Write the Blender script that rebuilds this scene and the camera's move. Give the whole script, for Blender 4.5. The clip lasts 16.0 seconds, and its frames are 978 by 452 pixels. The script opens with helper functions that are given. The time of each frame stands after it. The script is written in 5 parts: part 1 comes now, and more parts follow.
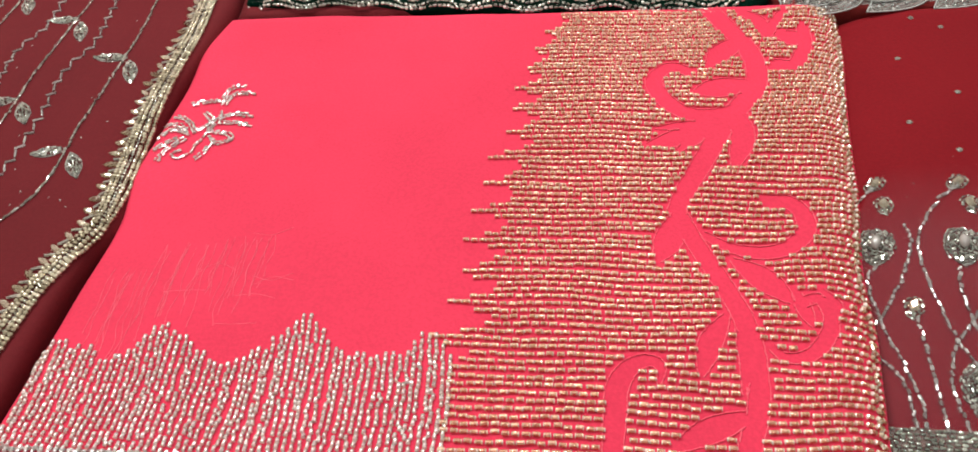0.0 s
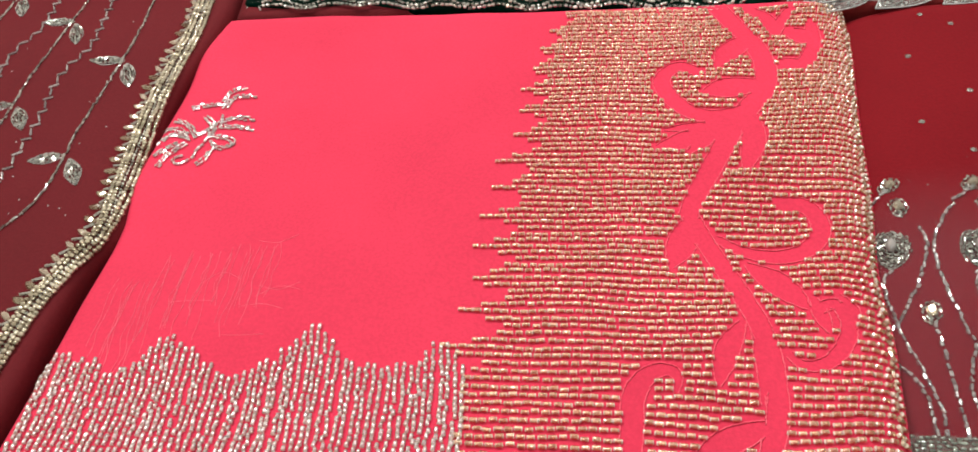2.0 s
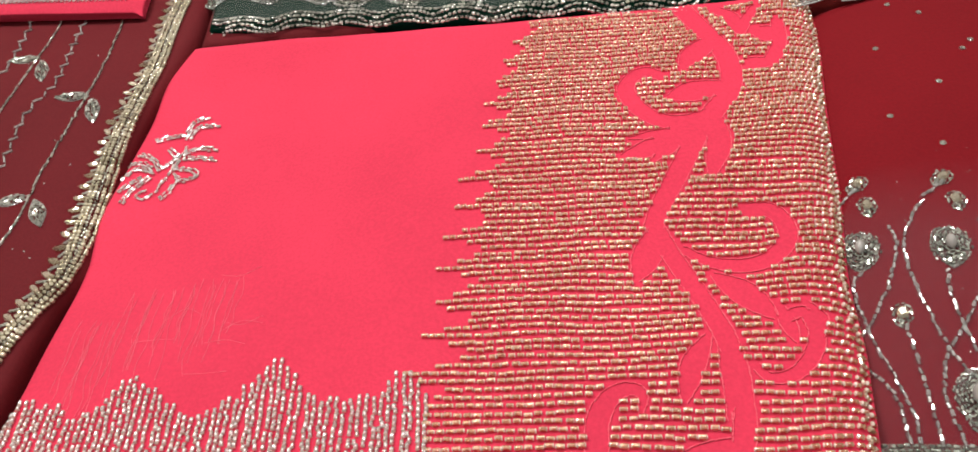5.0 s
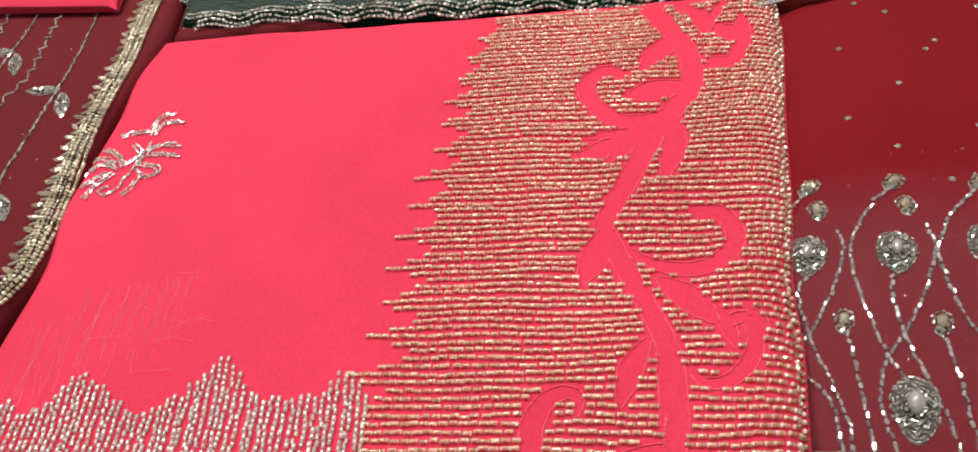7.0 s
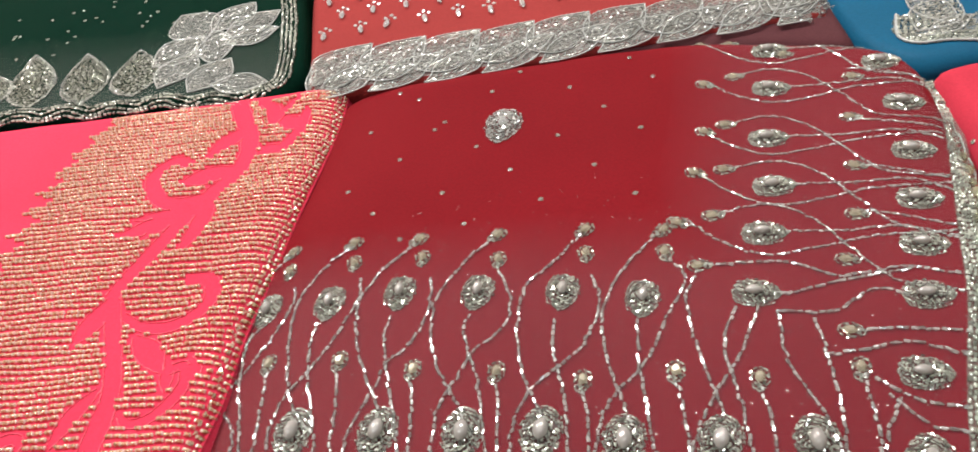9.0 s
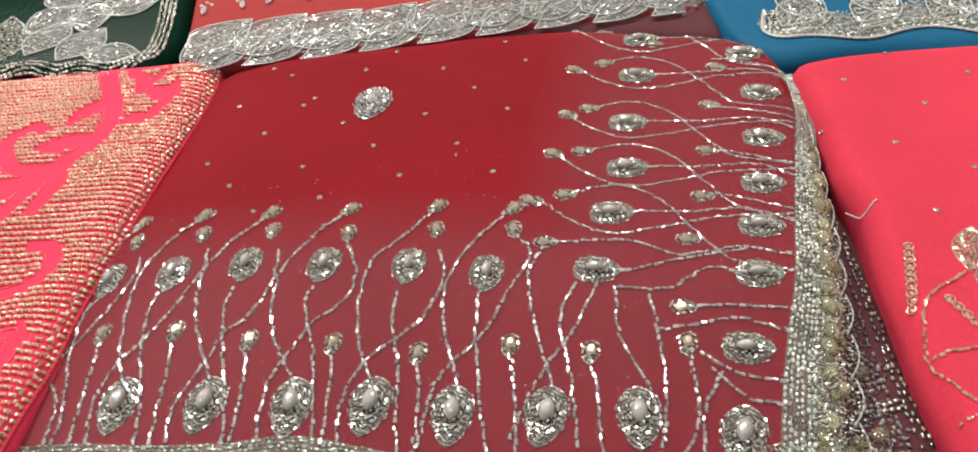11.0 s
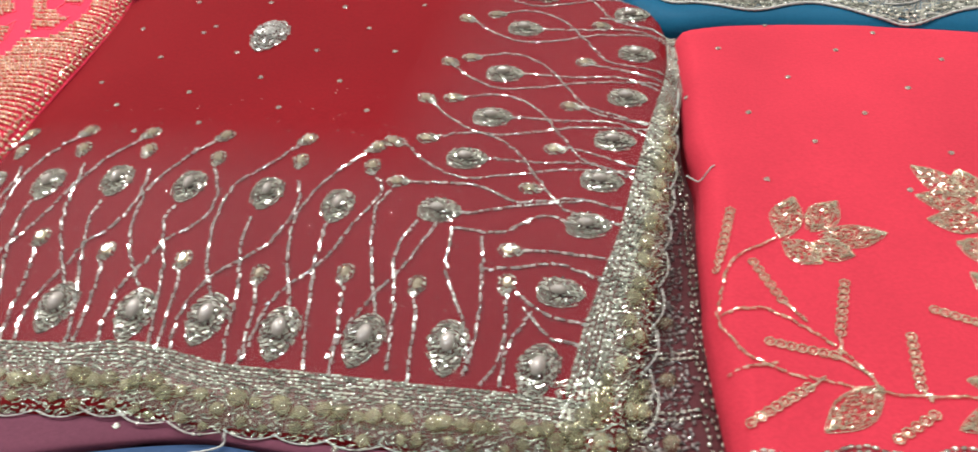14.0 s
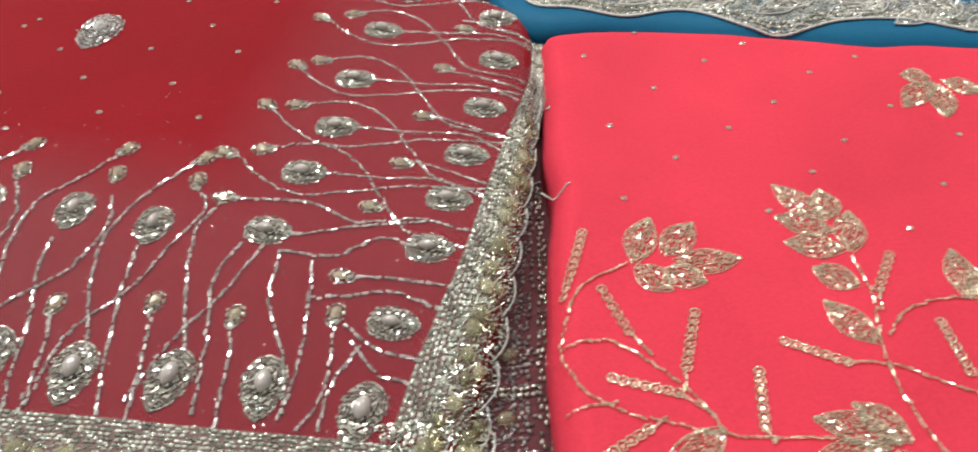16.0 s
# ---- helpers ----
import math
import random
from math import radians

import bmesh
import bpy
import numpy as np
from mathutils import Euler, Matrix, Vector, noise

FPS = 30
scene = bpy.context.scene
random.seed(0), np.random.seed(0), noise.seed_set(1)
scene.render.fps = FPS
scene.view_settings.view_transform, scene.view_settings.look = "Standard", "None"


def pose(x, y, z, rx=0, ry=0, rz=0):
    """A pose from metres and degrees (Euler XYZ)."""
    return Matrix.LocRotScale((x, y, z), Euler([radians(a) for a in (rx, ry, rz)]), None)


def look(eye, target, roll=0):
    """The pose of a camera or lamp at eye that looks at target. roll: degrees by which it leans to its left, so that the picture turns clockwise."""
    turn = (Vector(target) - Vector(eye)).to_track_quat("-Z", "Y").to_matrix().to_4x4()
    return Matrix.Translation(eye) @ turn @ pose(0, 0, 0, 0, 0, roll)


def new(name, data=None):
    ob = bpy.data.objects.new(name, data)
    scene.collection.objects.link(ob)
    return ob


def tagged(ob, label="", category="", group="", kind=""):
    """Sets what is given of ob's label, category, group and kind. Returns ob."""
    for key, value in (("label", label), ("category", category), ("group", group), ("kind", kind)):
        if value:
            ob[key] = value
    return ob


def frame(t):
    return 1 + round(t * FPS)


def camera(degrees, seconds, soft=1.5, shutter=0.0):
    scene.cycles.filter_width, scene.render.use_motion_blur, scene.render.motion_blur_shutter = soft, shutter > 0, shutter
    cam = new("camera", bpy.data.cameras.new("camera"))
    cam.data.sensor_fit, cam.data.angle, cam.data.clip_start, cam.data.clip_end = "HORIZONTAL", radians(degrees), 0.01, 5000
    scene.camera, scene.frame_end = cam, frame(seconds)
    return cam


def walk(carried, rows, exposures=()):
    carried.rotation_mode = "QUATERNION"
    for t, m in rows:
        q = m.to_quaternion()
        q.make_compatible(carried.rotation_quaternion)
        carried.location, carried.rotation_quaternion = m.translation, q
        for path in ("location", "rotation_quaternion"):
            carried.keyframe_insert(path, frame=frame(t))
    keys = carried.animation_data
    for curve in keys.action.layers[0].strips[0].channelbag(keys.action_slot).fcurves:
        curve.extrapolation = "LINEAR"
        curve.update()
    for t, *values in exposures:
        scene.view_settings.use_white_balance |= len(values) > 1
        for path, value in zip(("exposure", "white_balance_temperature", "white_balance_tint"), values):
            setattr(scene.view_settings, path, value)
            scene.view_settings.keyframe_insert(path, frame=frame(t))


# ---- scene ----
cam = camera(60.0, 16.0, 1.5, 0.5)
PATH = [
    (0, (-0.324, -0.326, 0.295), (-0.389, 1.074, -1.132), -7.7),
    (0.5, (-0.329, -0.321, 0.293), (-0.394, 1.073, -1.139), -7.3),
    (1, (-0.332, -0.32, 0.289), (-0.391, 1.065, -1.152), -7.2),
    (1.5, (-0.332, -0.315, 0.295), (-0.382, 1.067, -1.15), -7.3),
    (2, (-0.331, -0.316, 0.296), (-0.383, 1.068, -1.147), -7.9),
    (2.5, (-0.322, -0.31, 0.298), (-0.38, 1.072, -1.147), -8.8),
    (3, (-0.309, -0.304, 0.298), (-0.371, 1.08, -1.145), -9.7),
    (3.5, (-0.303, -0.303, 0.3), (-0.369, 1.081, -1.143), -11.0),
    (4, (-0.306, -0.304, 0.298), (-0.38, 1.082, -1.143), -11.6),
    (4.5, (-0.307, -0.306, 0.296), (-0.383, 1.08, -1.144), -11.8),
    (7, (-0.276, -0.304, 0.297), (-0.392, 1.058, -1.163), -12.5),
    (7.5, (-0.212, -0.3, 0.296), (-0.348, 1.076, -1.15), -13.4),
    (8, (-0.138, -0.311, 0.275), (-0.206, 1.088, -1.153), -11.0),
    (8.5, (-0.068, -0.363, 0.298), (-0.107, 1.12, -1.043), -12.3),
    (9, (-0.037, -0.381, 0.297), (-0.051, 1.114, -1.032), -12.3),
    (9.5, (-0.023, -0.388, 0.299), (-0.015, 1.122, -1.013), -11.5),
    (9.7, (-0.015, -0.39, 0.297), (0.0, 1.128, -1.006), -11.2),
    (11.8, (0.014, -0.405, 0.275), (0.205, 1.052, -1.082), -4.7),
    (12, (0.019, -0.408, 0.277), (0.21, 1.05, -1.08), -4.0),
    (12.5, (0.021, -0.407, 0.278), (0.225, 1.039, -1.088), -2.0),
    (13, (0.04, -0.415, 0.287), (0.167, 1.003, -1.117), -2.4),
    (13.5, (0.052, -0.416, 0.284), (0.173, 0.983, -1.14), -2.8),
    (14, (0.072, -0.424, 0.29), (0.188, 0.963, -1.145), -2.8),
    (14.5, (0.105, -0.423, 0.278), (0.29, 0.953, -1.161), -0.7),
    (15, (0.094, -0.408, 0.274), (0.29, 0.956, -1.176), -0.4),
    (15.5, (0.098, -0.398, 0.268), (0.323, 0.959, -1.183), 0.6),
    (16, (0.115, -0.398, 0.276), (0.405, 0.951, -1.172), 2.7),
]
walk(cam, [(t, look(eye, target, roll)) for t, eye, target, roll in PATH],
     [(0, -0.16), (3.5, -0.2), (7.5, -0.22), (8, -0.14), (8.5, 0.08), (9.5, 0.19), (12, 0.22), (16, 0.24)])

# ---- world and lamps ----
world = bpy.data.worlds.new("shop_air")
scene.world = world
world.use_nodes = True
world.node_tree.nodes["Background"].inputs[0].default_value = (1.0, 0.97, 0.94, 1)
world.node_tree.nodes["Background"].inputs[1].default_value = 0.05

CEIL = 2.05


def ceiling_lamp(name, x, y, watts, sx, sy, colour=(1.0, 0.97, 0.92)):
    lamp = bpy.data.lights.new(name, "AREA")
    lamp.shape, lamp.size, lamp.size_y, lamp.energy, lamp.color = "RECTANGLE", sx, sy, watts, colour
    ob = new(name, lamp)
    ob.matrix_world = pose(x, y, CEIL - 0.03)
    return ob


for lx, ly, watts in ((-1.62, 1.00, 21.0), (-1.36, 1.15, 21.0), (-1.12, 1.00, 21.0), (-0.88, 1.12, 21.0), (0.28, 0.95, 18.0), (0.54, 1.05, 18.0), (1.5, 0.9, 12.0), (-0.3, 1.9, 6.0)):
    ceiling_lamp("downlight", lx, ly, watts, 0.17, 0.17)
for lx, ly in ((-0.9, -0.7), (0.7, -0.7)):
    ceiling_lamp("tube_light", lx, ly, 8.5, 1.2, 0.08, (0.86, 0.94, 1.0))

# ---- materials ----


def nodes_of(name):
    m = bpy.data.materials.new(name)
    m.use_nodes = True
    n = m.node_tree.nodes
    return m, n, m.node_tree.links, n["Principled BSDF"]


def noise_tex(n, l, scale, detail=3.0, rough=0.55):
    co = n.new("ShaderNodeTexCoord")
    t = n.new("ShaderNodeTexNoise")
    t.inputs["Scale"].default_value, t.inputs["Detail"].default_value = scale, detail
    t.inputs["Roughness"].default_value = rough
    l.new(co.outputs["Object"], t.inputs["Vector"])
    return t


def ramp(n, l, source, stops):
    r = n.new("ShaderNodeValToRGB")
    while len(r.color_ramp.elements) < len(stops):
        r.color_ramp.elements.new(0.5)
    for e, (p, c) in zip(r.color_ramp.elements, stops):
        e.position, e.color = p, (*c, 1)
    l.new(source, r.inputs["Fac"])
    return r


def mix_rgb(n, l, fac, a, b, mode="MIX"):
    x = n.new("ShaderNodeMix")
    x.data_type, x.blend_type = "RGBA", mode
    for sock, val in ((x.inputs[0], fac), (x.inputs[6], a), (x.inputs[7], b)):
        if hasattr(val, "links"):
            l.new(val, sock)
        else:
            sock.default_value = val if isinstance(val, float) else (*val, 1)
    return x.outputs[2]


def shade(c, k):
    return tuple(v * k for v in c)


def cloth(name, colour, rough=0.75, sheen=0.02, weave=0.2, deep=0.90, spec=0.06):
    """Fine georgette: a thread grain, soft broad variation of the dye and a faint nap."""
    m, n, l, p = nodes_of(name)
    broad = noise_tex(n, l, 9.0, 4.0)
    grain = noise_tex(n, l, 620.0, 2.0)
    a = ramp(n, l, broad.outputs["Fac"], ((0.3, shade(colour, deep)), (0.7, shade(colour, 1.04))))
    g = ramp(n, l, grain.outputs["Fac"], ((0.3, (0.86, 0.86, 0.86)), (0.7, (1.0, 1.0, 1.0))))
    l.new(mix_rgb(n, l, 1.0, a.outputs["Color"], g.outputs["Color"], "MULTIPLY"), p.inputs["Base Color"])
    p.inputs["Roughness"].default_value = rough
    p.inputs["Sheen Weight"].default_value = sheen
    p.inputs["Sheen Roughness"].default_value = 0.4
    p.inputs["Sheen Tint"].default_value = (*[min(1, v * 0.6 + 0.4) for v in colour], 1)
    p.inputs["Specular IOR Level"].default_value = spec
    b = n.new("ShaderNodeBump")
    b.inputs["Strength"].default_value, b.inputs["Distance"].default_value = weave, 0.0006
    l.new(grain.outputs["Fac"], b.inputs["Height"])
    l.new(b.outputs["Normal"], p.inputs["Normal"])
    return m


def beads(name, dark, light, rough=(0.07, 0.22), metal=0.65, spec=0.9, glass=0.22, tint=(1, 1, 1), single=False):
    """Cut glass beads with a metal lining: every piece its own tone between dark and light; tint colours the glass."""
    m, n, l, p = nodes_of(name)
    g = n.new("ShaderNodeNewGeometry")
    tone = n.new("ShaderNodeObjectInfo").outputs["Random"] if single else g.outputs["Random Per Island"]
    r = ramp(n, l, tone, ((0.0, dark), (0.55, tuple((a + b) / 2 for a, b in zip(dark, light))), (1.0, light)))
    fine = noise_tex(n, l, 900.0, 2.0)
    f = ramp(n, l, fine.outputs["Fac"], ((0.3, (0.7, 0.7, 0.7)), (0.65, (1, 1, 1))))
    l.new(mix_rgb(n, l, 1.0, r.outputs["Color"], f.outputs["Color"], "MULTIPLY"), p.inputs["Base Color"])
    k = n.new("ShaderNodeMapRange")
    k.inputs["To Min"].default_value, k.inputs["To Max"].default_value = rough
    l.new(fine.outputs["Fac"], k.inputs["Value"])
    l.new(k.outputs["Result"], p.inputs["Roughness"])
    p.inputs["Metallic"].default_value = metal
    p.inputs["Specular IOR Level"].default_value = spec
    p.inputs["Coat Weight"].default_value, p.inputs["Coat Roughness"].default_value = 0.7, 0.08
    clear, mix = n.new("ShaderNodeBsdfTransparent"), n.new("ShaderNodeMixShader")
    mix.inputs["Fac"].default_value = 1 - glass
    clear.inputs["Color"].default_value = (*tint, 1)
    l.new(clear.outputs[0], mix.inputs[1])
    l.new(p.outputs[0], mix.inputs[2])
    l.new(mix.outputs[0], n["Material Output"].inputs["Surface"])
    return m


def plain(name, colour, rough=0.6, metal=0.0, coat=0.0, scale=40.0, amount=0.82):
    m, n, l, p = nodes_of(name)
    t = noise_tex(n, l, scale, 4.0)
    r = ramp(n, l, t.outputs["Fac"], ((0.3, shade(colour, amount)), (0.7, colour)))
    l.new(r.outputs["Color"], p.inputs["Base Color"])
    p.inputs["Roughness"].default_value, p.inputs["Metallic"].default_value = rough, metal
    p.inputs["Coat Weight"].default_value, p.inputs["Coat Roughness"].default_value = coat, 0.06
    b = n.new("ShaderNodeBump")
    b.inputs["Strength"].default_value, b.inputs["Distance"].default_value = 0.15, 0.001
    l.new(t.outputs["Fac"], b.inputs["Height"])
    l.new(b.outputs["Normal"], p.inputs["Normal"])
    return m


def sheer(name, colour, cover, fades=True):
    """Net that lets part of the cloth below show through."""
    m, n, l, p = nodes_of(name)
    t = noise_tex(n, l, 500.0, 2.0)
    r = ramp(n, l, t.outputs["Fac"], ((0.3, shade(colour, 0.8)), (0.7, colour)))
    l.new(r.outputs["Color"], p.inputs["Base Color"])
    p.inputs["Roughness"].default_value = 0.5
    p.inputs["Sheen Weight"].default_value = 0.3
    clear, mix = n.new("ShaderNodeBsdfTransparent"), n.new("ShaderNodeMixShader")
    thin, mul = n.new("ShaderNodeAttribute"), n.new("ShaderNodeMath")
    thin.attribute_name, mul.operation = "net_weight", "MULTIPLY"
    mul.inputs[1].default_value = cover
    mul.inputs[0].default_value = 1.0
    if fades:
        l.new(thin.outputs["Fac"], mul.inputs[0])
    l.new(mul.outputs[0], mix.inputs["Fac"])
    l.new(clear.outputs[0], mix.inputs[1])
    l.new(p.outputs[0], mix.inputs[2])
    l.new(mix.outputs[0], n["Material Output"].inputs["Surface"])
    return m


PINK = cloth("pink_georgette", (0.57, 0.034, 0.074), deep=0.86)
CORAL = cloth("coral_georgette", (0.44, 0.0300, 0.053), deep=0.86)
RED = cloth("red_georgette", (0.150, 0.0042, 0.0080))
WINE = cloth("wine_georgette", (0.098, 0.0085, 0.0115))
# dark wine of the underfold; also the painted shade of the net's lower fold
WINE_AND_FOLD_SHADE = cloth("dark_wine_and_fold_shade", (0.075, 0.024, 0.028))
GREEN = cloth("bottle_green_velvet", (0.0005, 0.0125, 0.0070), sheen=0.0, spec=0.02)
PEACH = cloth("coral_red_net", (0.23, 0.028, 0.027))
TEAL = cloth("teal_satin", (0.006, 0.076, 0.150), rough=0.5)
PLUM = cloth("plum_georgette", (0.115, 0.038, 0.062))
BLUE = cloth("blue_georgette", (0.035, 0.070, 0.150))
ROSE_LAYER = sheer("sheer_rose_layer", (0.155, 0.090, 0.120), 0.105)
PAD = sheer("antique_silver_netting", (0.17, 0.18, 0.155), 0.40, False)
GREYNET = sheer("silver_grey_net", (0.34, 0.34, 0.32), 0.42)
FINENET = sheer("silver_thread_net", (0.27, 0.275, 0.26), 0.36, False)
OLIVE = beads("olive_silver_beads", (0.13, 0.14, 0.10), (0.48, 0.49, 0.40), rough=(0.08, 0.2), metal=0.6, glass=0.35)
SILVER = beads("silver_cut_beads", (0.34, 0.35, 0.34), (0.95, 0.96, 0.95), glass=0.46)
PALE = beads("champagne_cut_beads", (0.40, 0.345, 0.26), (0.88, 0.81, 0.68), metal=0.55, glass=0.56, tint=(1.0, 0.92, 0.80))
GOLD = beads("honey_glass_beads", (0.62, 0.39, 0.25), (0.95, 0.72, 0.52), rough=(0.15, 0.27), metal=0.72, glass=0.44, tint=(1.0, 0.92, 0.70))
LIP = beads("pale_bead_ends", (0.86, 0.72, 0.60), (1.0, 0.96, 0.90), rough=(0.14, 0.30), metal=0.25, glass=0.15)
SEED = beads("antique_seed_beads", (0.19, 0.20, 0.165), (0.92, 0.94, 0.86), metal=0.72, glass=0.36)
LINED = beads("silver_lined_beads", (0.66, 0.61, 0.59), (1.0, 0.98, 0.98), rough=(0.14, 0.26), metal=0.8, glass=0.36)
# darker, rougher version of the seed beads, used on the underfold
DARK_BEADS = beads("darker_beads", (0.09, 0.08, 0.08), (0.34, 0.31, 0.30), rough=(0.2, 0.4), metal=0.4, glass=0.35)
STRAND = beads("gold_strand_beads", (0.38, 0.31, 0.20), (0.88, 0.80, 0.62), glass=0.22)
AMBER = beads("amber_stones", (0.17, 0.16, 0.105), (0.60, 0.57, 0.42), rough=(0.03, 0.07), metal=0.35, glass=0.68, tint=(0.97, 0.95, 0.82), single=True)
CRYSTAL = beads("crystal_drops", (0.50, 0.55, 0.60), (0.97, 0.97, 0.97), rough=(0.03, 0.10), glass=0.40)
MESHWORK = beads("silver_thread_fill", (0.20, 0.19, 0.17), (0.62, 0.61, 0.57), rough=(0.16, 0.34), metal=0.5, glass=0.30)
PEARL = plain("pearl", (0.300, 0.28, 0.265), 0.12, 0.25, 1.0, 120.0, 0.85)
CORD = plain("white_cord", (0.42, 0.42, 0.41), 0.5, 0.2, 0.0, 800.0, 0.6)
STITCH = plain("pink_stitching", (0.64, 0.045, 0.090), 0.45, 0.0, 0.0, 500.0, 0.9)
THREAD = plain("loose_thread", (0.70, 0.10, 0.15), 0.5, 0.0, 0.0, 300.0, 0.9)
WALL = plain("wall_paint", (0.78, 0.76, 0.72), 0.85, 0.0, 0.0, 3.0, 0.95)
WOOD = plain("table_board", (0.30, 0.20, 0.12), 0.5, 0.0, 0.1, 12.0, 0.6)
FLOORM = plain("floor_tile", (0.55, 0.52, 0.48), 0.35, 0.0, 0.0, 5.0, 0.85)

# ---- mesh helpers ----
rng = random.Random(7)


class Heap:
    """Gathers many small pieces into one mesh."""

    def __init__(self):
        self.v, self.f, self.slots, self.count = [], [], [], 0

    def add(self, template, m, at):
        verts, faces = template[:2]
        self.v.append(verts @ np.asarray(m).T + np.asarray(at))
        self.f.extend([tuple(i + self.count for i in face) for face in faces])
        self.slots.extend(template[2] if len(template) > 2 else [0] * len(faces))
        self.count += len(verts)

    def raw(self, verts, faces):
        self.v.append(np.asarray(verts, float))
        self.f.extend([tuple(i + self.count for i in face) for face in faces])
        self.slots.extend([0] * len(faces))
        self.count += len(verts)

    def mesh(self, name, material, smooth=False, ends=None):
        me = bpy.data.meshes.new(name)
        me.from_pydata(np.concatenate(self.v).tolist() if self.v else [], [], self.f)
        me.materials.append(material)
        if ends:
            me.materials.append(ends)
            me.polygons.foreach_set("material_index", self.slots)
            me.polygons.foreach_set("use_smooth", [k == 0 for k in self.slots])
        elif smooth:
            me.polygons.foreach_set("use_smooth", [True] * len(me.polygons))
        me.update()
        return me


def turned(profile, sides, axis=0):
    """A solid turned about an axis from (place along it, radius) pairs."""
    verts, faces = [], []
    for a, r in profile:
        for k in range(sides):
            w = 2 * math.pi * k / sides
            p = [a, r * math.cos(w), r * math.sin(w)]
            verts.append(p if axis == 0 else [p[1], p[2], p[0]])
    for i in range(len(profile) - 1):
        for k in range(sides):
            j = (k + 1) % sides
            faces.append((i * sides + k, i * sides + j, (i + 1) * sides + j, (i + 1) * sides + k)[::-1])
    faces.append(tuple(range(sides)))
    faces.append(tuple(range((len(profile) - 1) * sides, len(profile) * sides))[::-1])
    return np.array(verts), faces


TUBE = turned(((-0.5, 0.85), (-0.42, 1.0), (0.42, 1.0), (0.5, 0.85)), 6)
BARREL = (*turned(((-0.5, 0.62), (-0.38, 1.0), (0.38, 1.0), (0.5, 0.62)), 8), [1] * 8 + [0] * 8 + [1] * 10)
GEM = turned(((-0.5, 0.22), (-0.28, 0.80), (0.0, 1.0), (0.28, 0.80), (0.5, 0.22)), 7)
GRAIN = turned(((-0.5, 0.40), (-0.30, 0.88), (0.0, 1.0), (0.30, 0.88), (0.5, 0.40)), 8)
CHAIN = turned(((-0.5, 0.45), (-0.28, 0.92), (0.28, 0.92), (0.5, 0.45)), 6)
STONE = turned(((0.0, 0.9), (0.3, 1.0), (0.75, 0.55)), 8, 2)
BEAN = turned(((-0.5, 0.12), (-0.42, 0.5), (-0.22, 0.88), (0.0, 1.0), (0.22, 0.88), (0.42, 0.5), (0.5, 0.12)), 12)


def spline(points, step=0.001):
    """Points at even steps on a smooth line through the given ones."""
    p = np.array(points, float)
    if len(p) > 2:
        q = np.vstack((2 * p[0] - p[1], p, 2 * p[-1] - p[-2]))
        out = []
        for i in range(1, len(q) - 2):
            t = np.linspace(0, 1, 16, endpoint=False)[:, None]
            a, b, c, d = q[i - 1], q[i], q[i + 1], q[i + 2]
            out.append(0.5 * (2 * b + (c - a) * t + (2 * a - 5 * b + 4 * c - d) * t**2 + (3 * b - a - 3 * c + d) * t**3))
        p = np.vstack(out + [p[-1:]])
    s = np.r_[0, np.cumsum(np.linalg.norm(np.diff(p, axis=0), axis=1))]
    n = max(2, int(round(s[-1] / step)) + 1)
    w = np.linspace(0, s[-1], n)
    return np.stack([np.interp(w, s, p[:, k]) for k in range(p.shape[1])], 1)


def evenly(points, n):
    p = spline(points, 0.0005)
    s = np.linspace(0, len(p) - 1, n)
    return np.stack([np.interp(s, np.arange(len(p)), p[:, k]) for k in range(2)], 1)


def shifted(points, d):
    """A line moved d to its left."""
    p = spline(points, 0.002)
    t = np.gradient(p, axis=0)
    t /= np.linalg.norm(t, axis=1)[:, None] + 1e-9
    return p + d * np.stack([-t[:, 1], t[:, 0]], 1)


TABLE_Z = -0.06


def thing(name, label, category, at, group=""):
    ob = new(name)
    ob.location = at
    ob.empty_display_size = 0.05
    return tagged(ob, label, category, group)


def hang(ob, parent, m=None):
    """Puts a part, whose mesh is in world metres or posed by m, under its thing or part."""
    ob.parent = parent
    if parent.type == "EMPTY":
        ob.matrix_parent_inverse = Matrix.Translation(parent.location).inverted()
    if m is not None:
        ob.matrix_basis = m
    return ob


def part(name, mesh, parent, label="", m=None, kind=""):
    return tagged(hang(new(name, mesh), parent, m), label, kind=kind)


